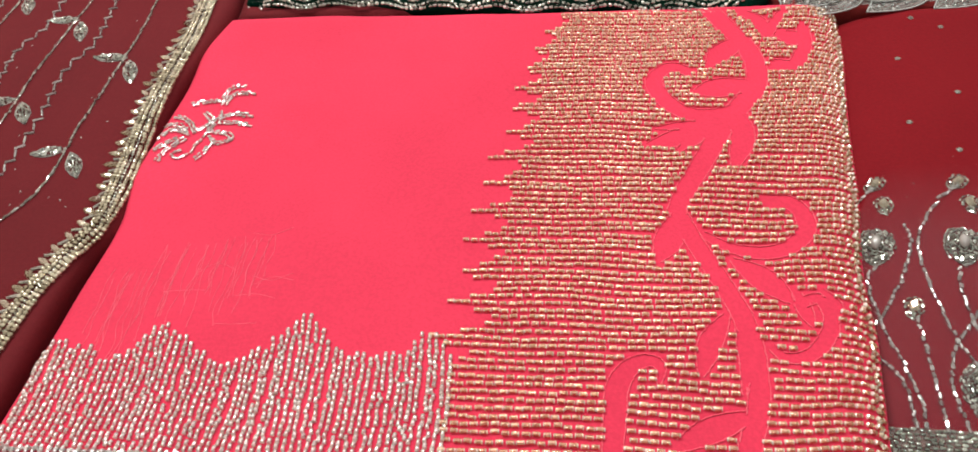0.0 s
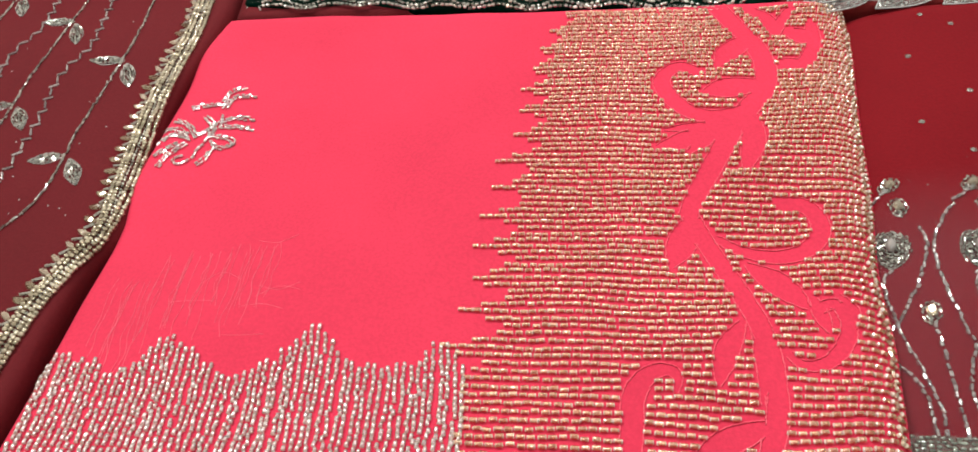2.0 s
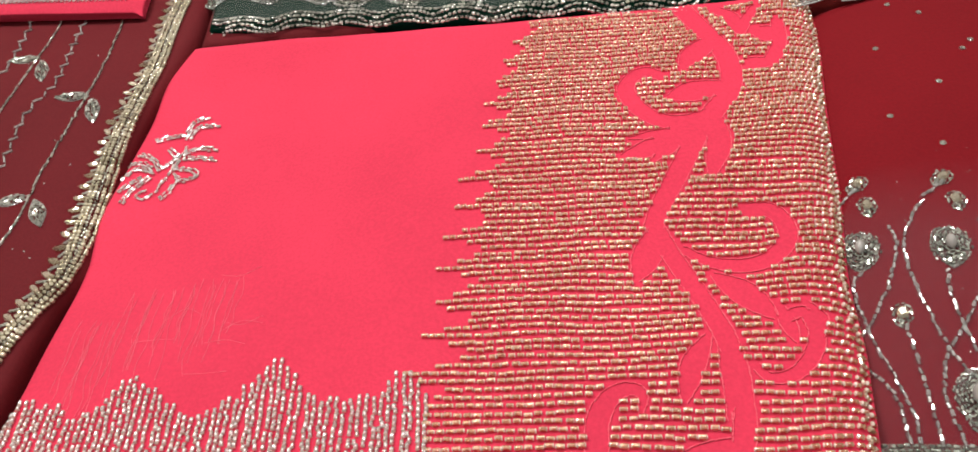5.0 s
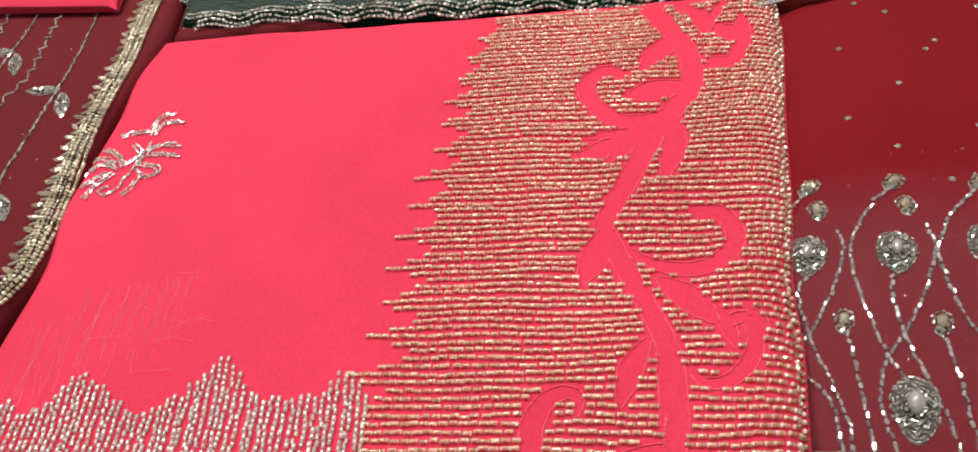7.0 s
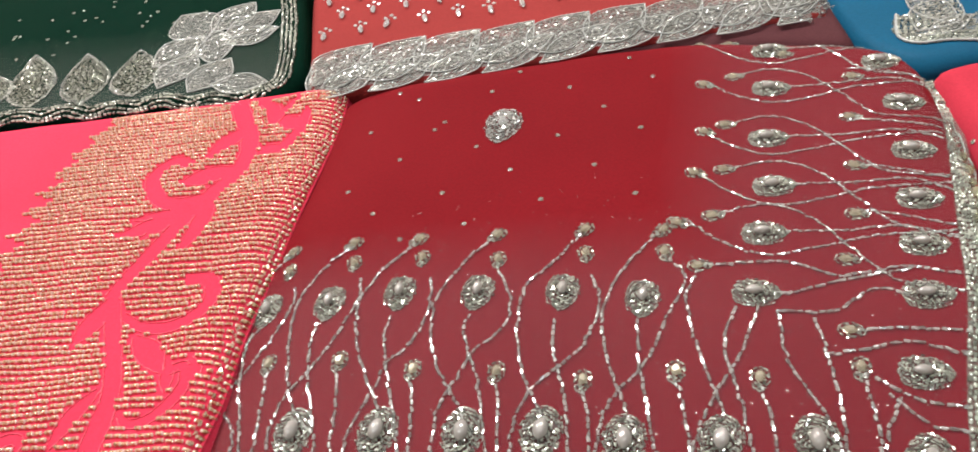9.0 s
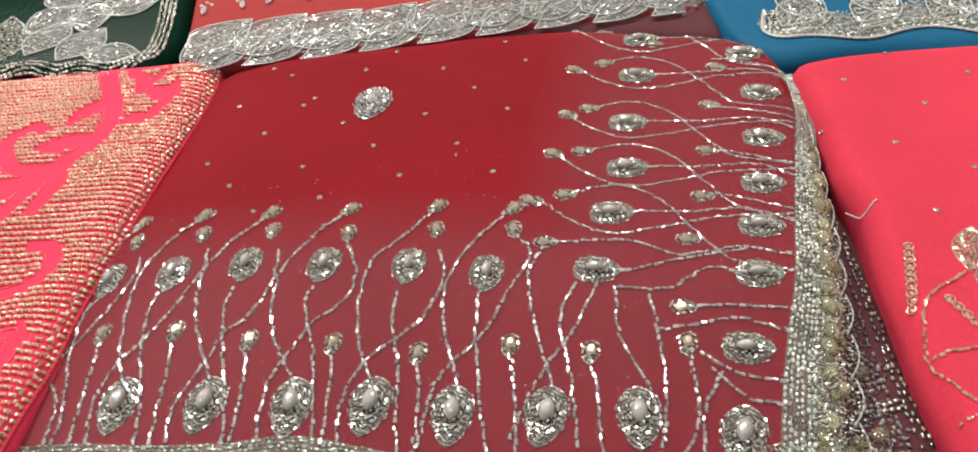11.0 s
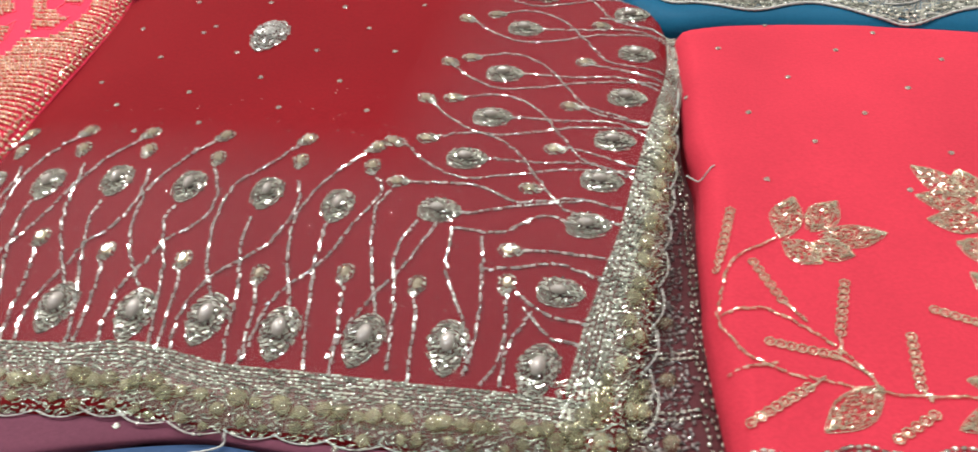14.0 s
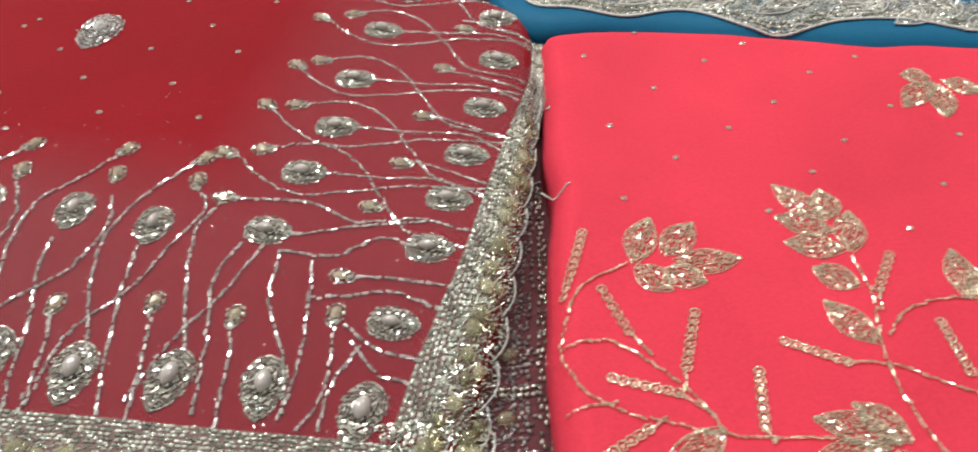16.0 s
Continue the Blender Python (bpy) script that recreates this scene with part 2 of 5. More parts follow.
class Sari:
    """A folded sari: padded slab of cloth with rolled edges; ground() gives the height of its upper face."""

    def __init__(self, label, material, top, bottom, left, right, z=0.0, low=TABLE_Z, roll=((0.01, 0.008),) * 4, seed=0, nu=90, nv=80, wave=0.0014, name="folded_sari", parent=None, slope=None):
        T, B, L, R = evenly(top, nu), evenly(bottom, nu), evenly(left, nv), evenly(right, nv)
        u, v = np.linspace(0, 1, nu)[None, :, None], np.linspace(0, 1, nv)[:, None, None]
        P = (1 - v) * T[None] + v * B[None] + (1 - u) * L[:, None] + u * R[:, None]
        P = P - ((1 - u) * (1 - v) * T[0] + u * (1 - v) * T[-1] + (1 - u) * v * B[0] + u * v * B[-1])
        wide = np.linalg.norm(P[:, -1] - P[:, 0], axis=1)[:, None]
        tall = np.linalg.norm(P[-1] - P[0], axis=1)[None]
        U, V = u[..., 0], v[..., 0]
        Z = np.full((nv, nu), float(z))
        for d, (r, deep) in zip((V * tall + 0 * U, (1 - V) * tall + 0 * U, U * wide + 0 * V, (1 - U) * wide + 0 * V), roll):
            k = np.clip(1 - d / r, 0, 1)
            Z -= deep * (1 - np.sqrt(np.maximum(1 - k * k, 0)))
        for i in range(nv):
            for j in range(nu):
                x, y = P[i, j]
                if slope:
                    Z[i, j] += slope(x, y)
                Z[i, j] += wave * noise.noise((x * 9, y * 9, seed)) + 0.35 * wave * noise.noise((x * 31, y * 23, seed + 5))
        verts = np.concatenate((P, Z[..., None]), 2).reshape(-1, 3)
        faces = [(i * nu + j, (i + 1) * nu + j, (i + 1) * nu + j + 1, i * nu + j + 1) for i in range(nv - 1) for j in range(nu - 1)]
        self.tree_data = (verts.copy(), list(faces))
        ring = [j for j in range(nu)] + [i * nu + nu - 1 for i in range(1, nv)] + [(nv - 1) * nu + j for j in range(nu - 2, -1, -1)] + [i * nu for i in range(nv - 2, 0, -1)]
        mid = verts.mean(0)
        rows, last = [verts], ring
        count, levels = len(verts), 9
        for k in range(1, levels + 1):
            edge = verts[ring].copy()
            out = edge[:, :2] - mid[:2]
            out /= np.linalg.norm(out, axis=1)[:, None]
            bulge = 0.0 if k == levels else (0.0022 if k % 2 else -0.0012)
            edge[:, :2] += out * (bulge + 0.001 * np.sin(np.arange(len(ring)) * 0.11 + k * 2.1)[:, None])
            edge[:, 2] = edge[:, 2] + (low - edge[:, 2]) * k / levels
            rows.append(edge)
            now = list(range(count, count + len(ring)))
            for a in range(len(ring)):
                b = (a + 1) % len(ring)
                faces.append((last[a], last[b], now[b], now[a]))
            last, count = now, count + len(ring)
        faces.append(tuple(last))
        h = Heap()
        h.raw(np.concatenate(rows), faces)
        from_z = verts[:, 2].max()
        self.top, self.z = from_z, z
        if parent is None:
            self.ob = thing(name, label, "sari", (mid[0], mid[1], low), "folded saris on display")
            self.cloth = part("cloth", h.mesh("cloth", material, True), self.ob)
        else:
            self.ob = parent
            self.cloth = part("lower_fold", h.mesh("lower_fold", material, True), parent, label)
        from mathutils.bvhtree import BVHTree
        self.tree = BVHTree.FromPolygons([tuple(q) for q in self.tree_data[0]], self.tree_data[1])

    def ground(self, x, y):
        hit = self.tree.ray_cast(Vector((x, y, 1.0)), Vector((0, 0, -1)))
        return (hit[0] if hit[0] is not None else self.tree.find_nearest(Vector((x, y, self.z - 0.02)))[0]).z

    def over(self, x, y):
        return self.tree.ray_cast(Vector((x, y, 1.0)), Vector((0, 0, -1)))[0] is not None

    def on(self, x, y, angle=0.0, size=(1, 1, 1), lift=0.0):
        """The pose of a piece that lies on the cloth, turned by angle."""
        e = 0.003
        n = Vector(((self.ground(x - e, y) - self.ground(x + e, y)) / (2 * e), (self.ground(x, y - e) - self.ground(x, y + e)) / (2 * e), 1)).normalized()
        tx = Vector((math.cos(angle), math.sin(angle), 0))
        tx = (tx - n * tx.dot(n)).normalized()
        ty = n.cross(tx)
        m = Matrix((tx, ty, n)).transposed().to_4x4()
        return Matrix.Translation((x, y, self.ground(x, y) + lift)) @ m @ Matrix.Diagonal((*size, 1))

    def string(self, heap, points, pitch, length, rad, template=TUBE, wander=0.0003, keep=None, skew=0.10, sag=0.0):
        """Threads beads along a line on the cloth."""
        line = spline(points, pitch)
        line[:-1] += (line[1:] - line[:-1]) * rng.random()
        for k in range(len(line)):
            a = line[k] - (line[min(k + 1, len(line) - 1)] - line[max(k - 1, 0)]) * 0.25
            b = 2 * line[k] - a
            x, y = line[k] + [rng.gauss(0, wander), rng.gauss(0, wander)]
            if keep is not None and not keep(x, y):
                continue
            za, zb = self.ground(*a), self.ground(*b)
            t = np.array([b[0] - a[0], b[1] - a[1], zb - za])
            t /= np.linalg.norm(t) + 1e-9
            t += [rng.gauss(0, skew), rng.gauss(0, skew), rng.gauss(0, skew * 0.5)]
            t /= np.linalg.norm(t)
            s = np.cross([0, 0, 1], t)
            s /= np.linalg.norm(s)
            n = np.cross(t, s)
            w = rng.uniform(0, 6.28)
            s, n = s * math.cos(w) + n * math.sin(w), n * math.cos(w) - s * math.sin(w)
            g = length * rng.uniform(0.88, 1.08)
            q = rad * rng.uniform(0.9, 1.1)
            heap.add(template, np.stack([t * g, s * q, n * q], 1), (x, y, (za + zb) / 2 + q * 0.75 + sag))

    def row(self, name, points, pitch, length, rad, material, label="", template=TUBE, parent=None, ends=None, **more):
        h = Heap()
        self.string(h, points, pitch, length, rad, template, **more)
        return part(name, h.mesh(name, material, template is GRAIN, ends), parent or self.ob, label, kind="stuff") if h.count else None

    def cord(self, name, points, r, material, label="", lift=0.0, twist=0.0, parent=None):
        """A round thread laid on the cloth."""
        line = spline(points, 0.0015)
        h, n = Heap(), len(line)
        t = np.gradient(line, axis=0)
        t /= np.linalg.norm(t, axis=1)[:, None] + 1e-9
        verts, faces = [], []
        for i in range(n):
            z = self.ground(*line[i]) + lift + r * 0.6
            q = r * (1 + twist * math.sin(i * 2.4))
            for k in range(6):
                w = k * math.pi / 3
                verts.append((line[i][0] - t[i][1] * q * math.cos(w), line[i][1] + t[i][0] * q * math.cos(w), z + q * math.sin(w)))
        for i in range(n - 1):
            for k in range(6):
                j = (k + 1) % 6
                faces.append((i * 6 + k, i * 6 + j, i * 6 + 6 + j, i * 6 + 6 + k))
        h.raw(verts, faces)
        return part(name, h.mesh(name, material, True), parent or self.ob, label)

    def leaf(self, base, tip, wide, material, name="leaf_motif", label="", cord=None, pitch=0.0031, rad=0.0009, curve=0.0):
        """A pointed leaf filled with rows of cut beads that run from base to tip."""
        a, b = np.array(base, float), np.array(tip, float)
        d = b - a
        long = np.linalg.norm(d)
        d /= long
        s = np.array([-d[1], d[0]])
        h = Heap()
        rows = max(2, int(wide / (rad * 2.05)))
        for k in range(rows):
            f = (k + 0.5) / rows * 2 - 1
            lo, hi = 0.04 + 0.20 * f * f, 1 - 0.03 - 0.24 * abs(f) ** 1.4
            pts = []
            for w in np.linspace(lo, hi, 5):
                pts.append(a + d * long * w + s * (f * wide / 2 * math.sin(math.pi * min(1, w * 0.92 + 0.06)) + curve * math.sin(math.pi * w)))
            self.string(h, pts, pitch, pitch * 0.86, rad, TUBE, 0.0003, skew=0.32)
        edge = [a + d * long * w + s * (sign * wide * 0.53 * math.sin(math.pi * min(1, w * 0.95 + 0.03)) + curve * math.sin(math.pi * w)) for sign, ws in ((1, np.linspace(0, 1, 8)), (-1, np.linspace(1, 0, 8))) for w in ws]
        ob = part(name, h.mesh(name, material), self.ob, label)
        if cord:
            self.cord("outline", edge, 0.0004, cord, "stitched outline", parent=ob)
        return ob

    def patch(self, heap, inside, box, spacing, length, rad, template=GRAIN, lift=0.0):
        """Fills a shape with closely sewn beads that lie every way."""
        x0, y0, x1, y1 = box
        for i in range(int((x1 - x0) / spacing) + 1):
            for j in range(int((y1 - y0) / spacing) + 1):
                x, y = x0 + (i + 0.5 * (j % 2)) * spacing + rng.gauss(0, spacing * 0.2), y0 + j * spacing + rng.gauss(0, spacing * 0.2)
                if not inside(x, y):
                    continue
                w, e = rng.uniform(0, 6.28), rng.gauss(0, 0.3)
                t = np.array([math.cos(w), math.sin(w), e])
                t /= np.linalg.norm(t)
                s = np.cross([0, 0, 1], t)
                s /= np.linalg.norm(s)
                n = np.cross(t, s)
                heap.add(template, np.stack([t * length, s * rad, n * rad], 1), (x, y, self.ground(x, y) + rad * 0.7 + lift))


def tear_outline(w, long, wide):
    """A teardrop about the origin, its point at -y; w from 0 to 1 round it."""
    a = 2 * math.pi * w
    y = math.cos(a)
    return wide / 2 * math.sin(a) * abs(math.cos(a / 2)) ** 0.34 * 1.08, long / 2 * y


def tear_mesh(name, long, wide, rings, material, bead=0.0026, rad=0.0009, backed=True):
    h = Heap()
    for k in range(rings):
        f = 1 - k * (2.1 * rad) / (wide / 2)
        n = max(6, int(math.pi * (long + wide) / 2 * f / bead))
        for i in range(n):
            x, y = tear_outline((i + 0.5 * (k % 2)) / n, long * f, wide * f)
            x2, y2 = tear_outline((i + 0.3 + 0.5 * (k % 2)) / n, long * f, wide * f)
            t = np.array([x2 - x, y2 - y, 0])
            t = t / (np.linalg.norm(t) + 1e-9) + [rng.gauss(0, 0.12 + 0.35 * min(k, 1)), rng.gauss(0, 0.12 + 0.35 * min(k, 1)), rng.gauss(0, 0.25)]
            x, y = x + rng.gauss(0, 0.0003), y + rng.gauss(0, 0.0003)
            t /= np.linalg.norm(t)
            s = np.cross([0, 0, 1], t)
            s /= np.linalg.norm(s)
            m = np.cross(t, s)
            w = rng.uniform(0, 6.28)
            s, m = s * math.cos(w) + m * math.sin(w), m * math.cos(w) - s * math.sin(w)
            h.add(TUBE, np.stack([t * bead * 0.85, s * rad, m * rad], 1), (x, y, rad * (0.8 + 0.4 * k)))
    if not backed:
        return h.mesh(name, material)
    h.raw([(*tear_outline(i / 24, long * 0.97, wide * 0.97), 0.0004) for i in range(24)], [tuple(range(24))[::-1]])
    me = h.mesh(name, material)
    me.materials.append(PAD)
    me.polygons[len(me.polygons) - 1].material_index = 1
    return me


def one_mesh(name, template, m, at, material, smooth=False):
    h = Heap()
    h.add(template, m, at)
    return h.mesh(name, material, smooth)


SEQUIN = turned(((0.0, 1.15), (0.35, 1.35), (0.55, 1.1), (0.3, 0.85), (0.75, 0.5)), 8, 2)


def sequin_mesh(name, r, material):
    return one_mesh(name, SEQUIN, np.eye(3) * r, (0, 0, 0), material)


def ring_of_beads(name, r, material, count=8):
    h = Heap()
    for k in range(count):
        w = k * 2 * math.pi / count
        c, s = math.cos(w), math.sin(w)
        h.add(GRAIN, np.array([[-s * 0.80, c * 0.26, 0], [c * 0.80, s * 0.26, 0], [0, 0, 0.26]]) * r, (r * c, r * s, r * 0.32))
    h.add(STONE, np.eye(3) * r * 0.55, (0, 0, 0))
    return h.mesh(name, material)

# ---- room ----


def slab(name, x0, y0, z0, x1, y1, z1, material, label, category):
    bm = bmesh.new()
    bmesh.ops.create_cube(bm, size=1)
    for v in bm.verts:
        v.co = ((x0 + x1) / 2 + v.co.x * (x1 - x0), (y0 + y1) / 2 + v.co.y * (y1 - y0), (z0 + z1) / 2 + v.co.z * (z1 - z0))
    me = bpy.data.meshes.new(name)
    bm.to_mesh(me)
    bm.free()
    me.materials.append(material)
    return tagged(new(name, me), label, category, kind="structure")


FLOOR_Z = -0.80
slab("floor", -3, -2.6, FLOOR_Z - 0.1, 3, 3.2, FLOOR_Z, FLOORM, "pale tiled shop floor under the display table", "floor")
slab("ceiling", -3, -2.6, CEIL, 3, 3.2, CEIL + 0.1, WALL, "plain white painted shop ceiling above the saris", "ceiling")
slab("wall_north", -3, 3.2, FLOOR_Z, 3, 3.35, CEIL, WALL, "plain pale painted shop wall", "wall")
slab("wall_south", -3, -2.75, FLOOR_Z, 3, -2.6, CEIL, WALL, "plain pale painted shop wall", "wall")
slab("wall_west", -3.15, -2.75, FLOOR_Z, -3, 3.35, CEIL, WALL, "plain pale painted shop wall", "wall")
slab("wall_east", 3, -2.75, FLOOR_Z, 3.15, 3.35, CEIL, WALL, "plain pale painted shop wall", "wall")

table = thing("display_table", "brown wooden table that carries the folded saris", "table", (-0.05, 0.05, FLOOR_Z))


def board(name, x0, y0, z0, x1, y1, z1):
    bm = bmesh.new()
    bmesh.ops.create_cube(bm, size=1)
    for v in bm.verts:
        v.co = ((x0 + x1) / 2 + v.co.x * (x1 - x0), (y0 + y1) / 2 + v.co.y * (y1 - y0), (z0 + z1) / 2 + v.co.z * (z1 - z0))
    bmesh.ops.bevel(bm, geom=bm.edges[:], offset=0.004, segments=2, affect="EDGES")
    me = bpy.data.meshes.new(name)
    bm.to_mesh(me)
    bm.free()
    me.materials.append(WOOD)
    return part(name, me, table)


board("tabletop", -0.95, -0.36, TABLE_Z - 0.03, 0.85, 0.62, TABLE_Z)
for lx, ly in ((-0.9, -0.32), (0.75, -0.32), (-0.9, 0.52), (0.75, 0.52)):
    board("leg", lx, ly, FLOOR_Z, lx + 0.06, ly + 0.06, TABLE_Z - 0.03)

# ---- pink sari with gold bead rows and a scroll ----
EDGE_L = [(-0.503, 0.187), (-0.514, 0.152), (-0.518, 0.112), (-0.526, 0.073), (-0.533, 0.036), (-0.531, -0.008), (-0.541, -0.06), (-0.551, -0.115), (-0.575, -0.23)]
EDGE_R = [(-0.115, 0.127), (-0.1225, 0.087), (-0.139, 0.030), (-0.149, -0.006), (-0.158, -0.041), (-0.170, -0.080), (-0.178, -0.120), (-0.185, -0.145), (-0.216, -0.26)]
pink = Sari("bright pink georgette sari with gold bead rows and scroll", PINK,
            [(-0.503, 0.187), (-0.404, 0.173), (-0.282, 0.152), (-0.19, 0.139), (-0.115, 0.127)],
            [(-0.575, -0.23), (-0.215, -0.26)], EDGE_L, EDGE_R,
            roll=((0.006, 0.003), (0.02, 0.015), (0.006, 0.0035), (0.022, 0.010)), seed=1, wave=0.0022)

SCROLL = [  # (line, half width at start, middle, end)
    ([(-0.192, 0.134), (-0.186, 0.110), (-0.180, 0.086), (-0.180, 0.065), (-0.187, 0.046), (-0.198, 0.033), (-0.212, 0.016), (-0.223, -0.001), (-0.233, -0.016), (-0.241, -0.028), (-0.246, -0.038)], (0.006, 0.006, 0.0047)),
    ([(-0.201, 0.029), (-0.216, 0.028), (-0.228, 0.034), (-0.236, 0.046), (-0.239, 0.061), (-0.234, 0.071), (-0.226, 0.075), (-0.219, 0.070)], (0.0061, 0.005, 0.0043)),
    ([(-0.218, 0.049), (-0.205, 0.051), (-0.190, 0.052)], (0.0025, 0.0086, 0.0056)),
    ([(-0.204, 0.074), (-0.195, 0.085), (-0.182, 0.095)], (0.0027, 0.0072, 0.0045)),
    ([(-0.167, 0.068), (-0.157, 0.068), (-0.147, 0.085), (-0.143, 0.102)], (0.0051, 0.0043, 0.0035)),
    ([(-0.156, 0.097), (-0.147, 0.088)], (0.0049, 0.0074, 0.0049)),
    ([(-0.172, 0.123), (-0.166, 0.113), (-0.166, 0.095)], (0.0036, 0.0049, 0.0011)),
    ([(-0.149, 0.121), (-0.159, 0.108), (-0.165, 0.095)], (0.0025, 0.0036, 0.0011)),
    ([(-0.245, 0.023), (-0.232, 0.023), (-0.219, 0.023)], (0.001, 0.003, 0.003)),
    ([(-0.251, 0.011), (-0.238, 0.013), (-0.220, 0.019)], (0.0015, 0.0065, 0.005)),
    ([(-0.237, 0.004), (-0.226, 0.012), (-0.216, 0.022)], (0.0015, 0.0041, 0.0032)),
    ([(-0.199, 0.027), (-0.203, 0.007), (-0.211, -0.011)], (0.004, 0.0062, 0.0025)),
    ([(-0.246, -0.038), (-0.242, -0.059), (-0.238, -0.076), (-0.234, -0.095), (-0.232, -0.108), (-0.232, -0.123), (-0.234, -0.136), (-0.237, -0.150), (-0.243, -0.163), (-0.251, -0.181)], (0.0045, 0.0045, 0.0043)),
    ([(-0.262, -0.070), (-0.254, -0.057), (-0.246, -0.039)], (0.0011, 0.0068, 0.0021)),
    ([(-0.237, -0.055), (-0.228, -0.064), (-0.215, -0.070), (-0.201, -0.069), (-0.191, -0.060), (-0.189, -0.050), (-0.193, -0.041), (-0.201, -0.039)], (0.0022, 0.0043, 0.0047)),
    ([(-0.228, -0.072), (-0.217, -0.087), (-0.209, -0.101)], (0.0014, 0.0067, 0.0014)),
    ([(-0.206, -0.102), (-0.198, -0.100), (-0.196, -0.111), (-0.202, -0.122), (-0.211, -0.129), (-0.220, -0.129), (-0.224, -0.124)], (0.0025, 0.0035, 0.0021)),
    ([(-0.206, -0.096), (-0.205, -0.114)], (0.0022, 0.0034, 0.0011)),
    ([(-0.195, -0.096), (-0.192, -0.104), (-0.196, -0.113)], (0.0014, 0.0032, 0.0021)),
    ([(-0.256, -0.134), (-0.249, -0.119), (-0.239, -0.105)], (0.0011, 0.0051, 0.0018)),
    ([(-0.236, -0.113), (-0.237, -0.130), (-0.241, -0.144)], (0.001, 0.0025, 0.0011)),
    ([(-0.298, -0.171), (-0.293, -0.148), (-0.290, -0.135), (-0.284, -0.127), (-0.277, -0.124), (-0.271, -0.127), (-0.273, -0.135)], (0.0035, 0.0047, 0.001)),
    ([(-0.271, -0.164), (-0.259, -0.159), (-0.242, -0.154)], (0.0025, 0.0056, 0.0025)),
]
scroll_pts, scroll_half, scroll_sides = [], [], []
for line, (h0, h1, h2) in SCROLL:
    p = spline(line, 0.001)
    w = np.linspace(0, 1, len(p))
    half = np.where(w < 0.5, h0 + (h1 - h0) * np.sin(np.pi * w), h2 + (h1 - h2) * np.sin(np.pi * w))
    t = np.gradient(p, axis=0)
    t /= np.linalg.norm(t, axis=1)[:, None]
    s = np.stack([-t[:, 1], t[:, 0]], 1) * half[:, None]
    scroll_sides += [p + s, p - s]
    scroll_pts.append(p), scroll_half.append(half)
scroll_pts, scroll_half = np.concatenate(scroll_pts), np.concatenate(scroll_half)


def off_scroll(x, y):
    return ((np.hypot(scroll_pts[:, 0] - x, scroll_pts[:, 1] - y) - scroll_half).min()) > 0.0004


def near_rim(x, y):
    return ((np.hypot(scroll_pts[:, 0] - x, scroll_pts[:, 1] - y) - scroll_half).min()) > -0.0010


for side in scroll_sides:
    pink.row("chain_stitch", side[::2], 0.0021, 0.0023, 0.00036, STITCH, "raised pink chain stitch", CHAIN, wander=0.0001, keep=near_rim)

DIR = math.radians(-9.3)
ux, uy = (math.cos(DIR), math.sin(DIR)), (math.sin(DIR), -math.cos(DIR))
rim_r = spline(EDGE_R, 0.001)
full_line = np.array([(-0.272, 0.150), (-0.298, 0.088), (-0.304, 0.037), (-0.318, -0.007), (-0.328, -0.054), (-0.336, -0.098), (-0.357, -0.115), (-0.363, -0.154), (-0.372, -0.24)])
N_ROWS, ROW_PITCH = 94, 0.0039
for k in range(N_ROWS):
    ox, oy = -0.30 + uy[0] * k * ROW_PITCH, 0.146 + uy[1] * k * ROW_PITCH
    # meet the left limit and the right rim
    ys = oy
    for _ in range(3):
        xl = float(np.interp(-ys, -full_line[:, 1], full_line[:, 0]))
        ys = oy + (xl - ox) * math.tan(DIR)
    yr = oy
    for _ in range(4):
        xr = float(np.interp(-yr, -rim_r[:, 1], rim_r[:, 0]))
        yr = oy + (xr - ox) * math.tan(DIR)
    fall = max(0.0, 0.146 - ys)
    if ys > -0.108:
        xl -= (0.010 + 0.075 * fall) * (1.0, 0.50, 0.12, 0.30, 0.66)[k % 5] * rng.uniform(0.75, 1.15)
    xr -= 0.0016
    pts, n = [], 9
    for i in range(n):
        x = xl + (xr - xl) * i / (n - 1)
        bend = 0.0016 * math.sin(i * 1.1 + k * 0.23) * (i / (n - 1)) + rng.gauss(0, 0.00028)
        pts.append((x, oy + (x - ox) * math.tan(DIR) + bend + 0.004 * max(0, (x - xl) / (xr - xl) - 0.75)))
    if pts[0][1] > 0.15:
        continue
    long = 0.0030 + 0.0011 * min(1.0, max(0.0, (0.02 - oy) / 0.09))
    pink.row("bead_string", pts, long, long * 0.84, 0.00108 + 0.00008 * min(1.0, max(0.0, (oy + 0.10) / 0.12)), GOLD, "row of honey gold cut-glass beads", BARREL, keep=off_scroll, skew=0.040, wander=0.0002, ends=LIP)

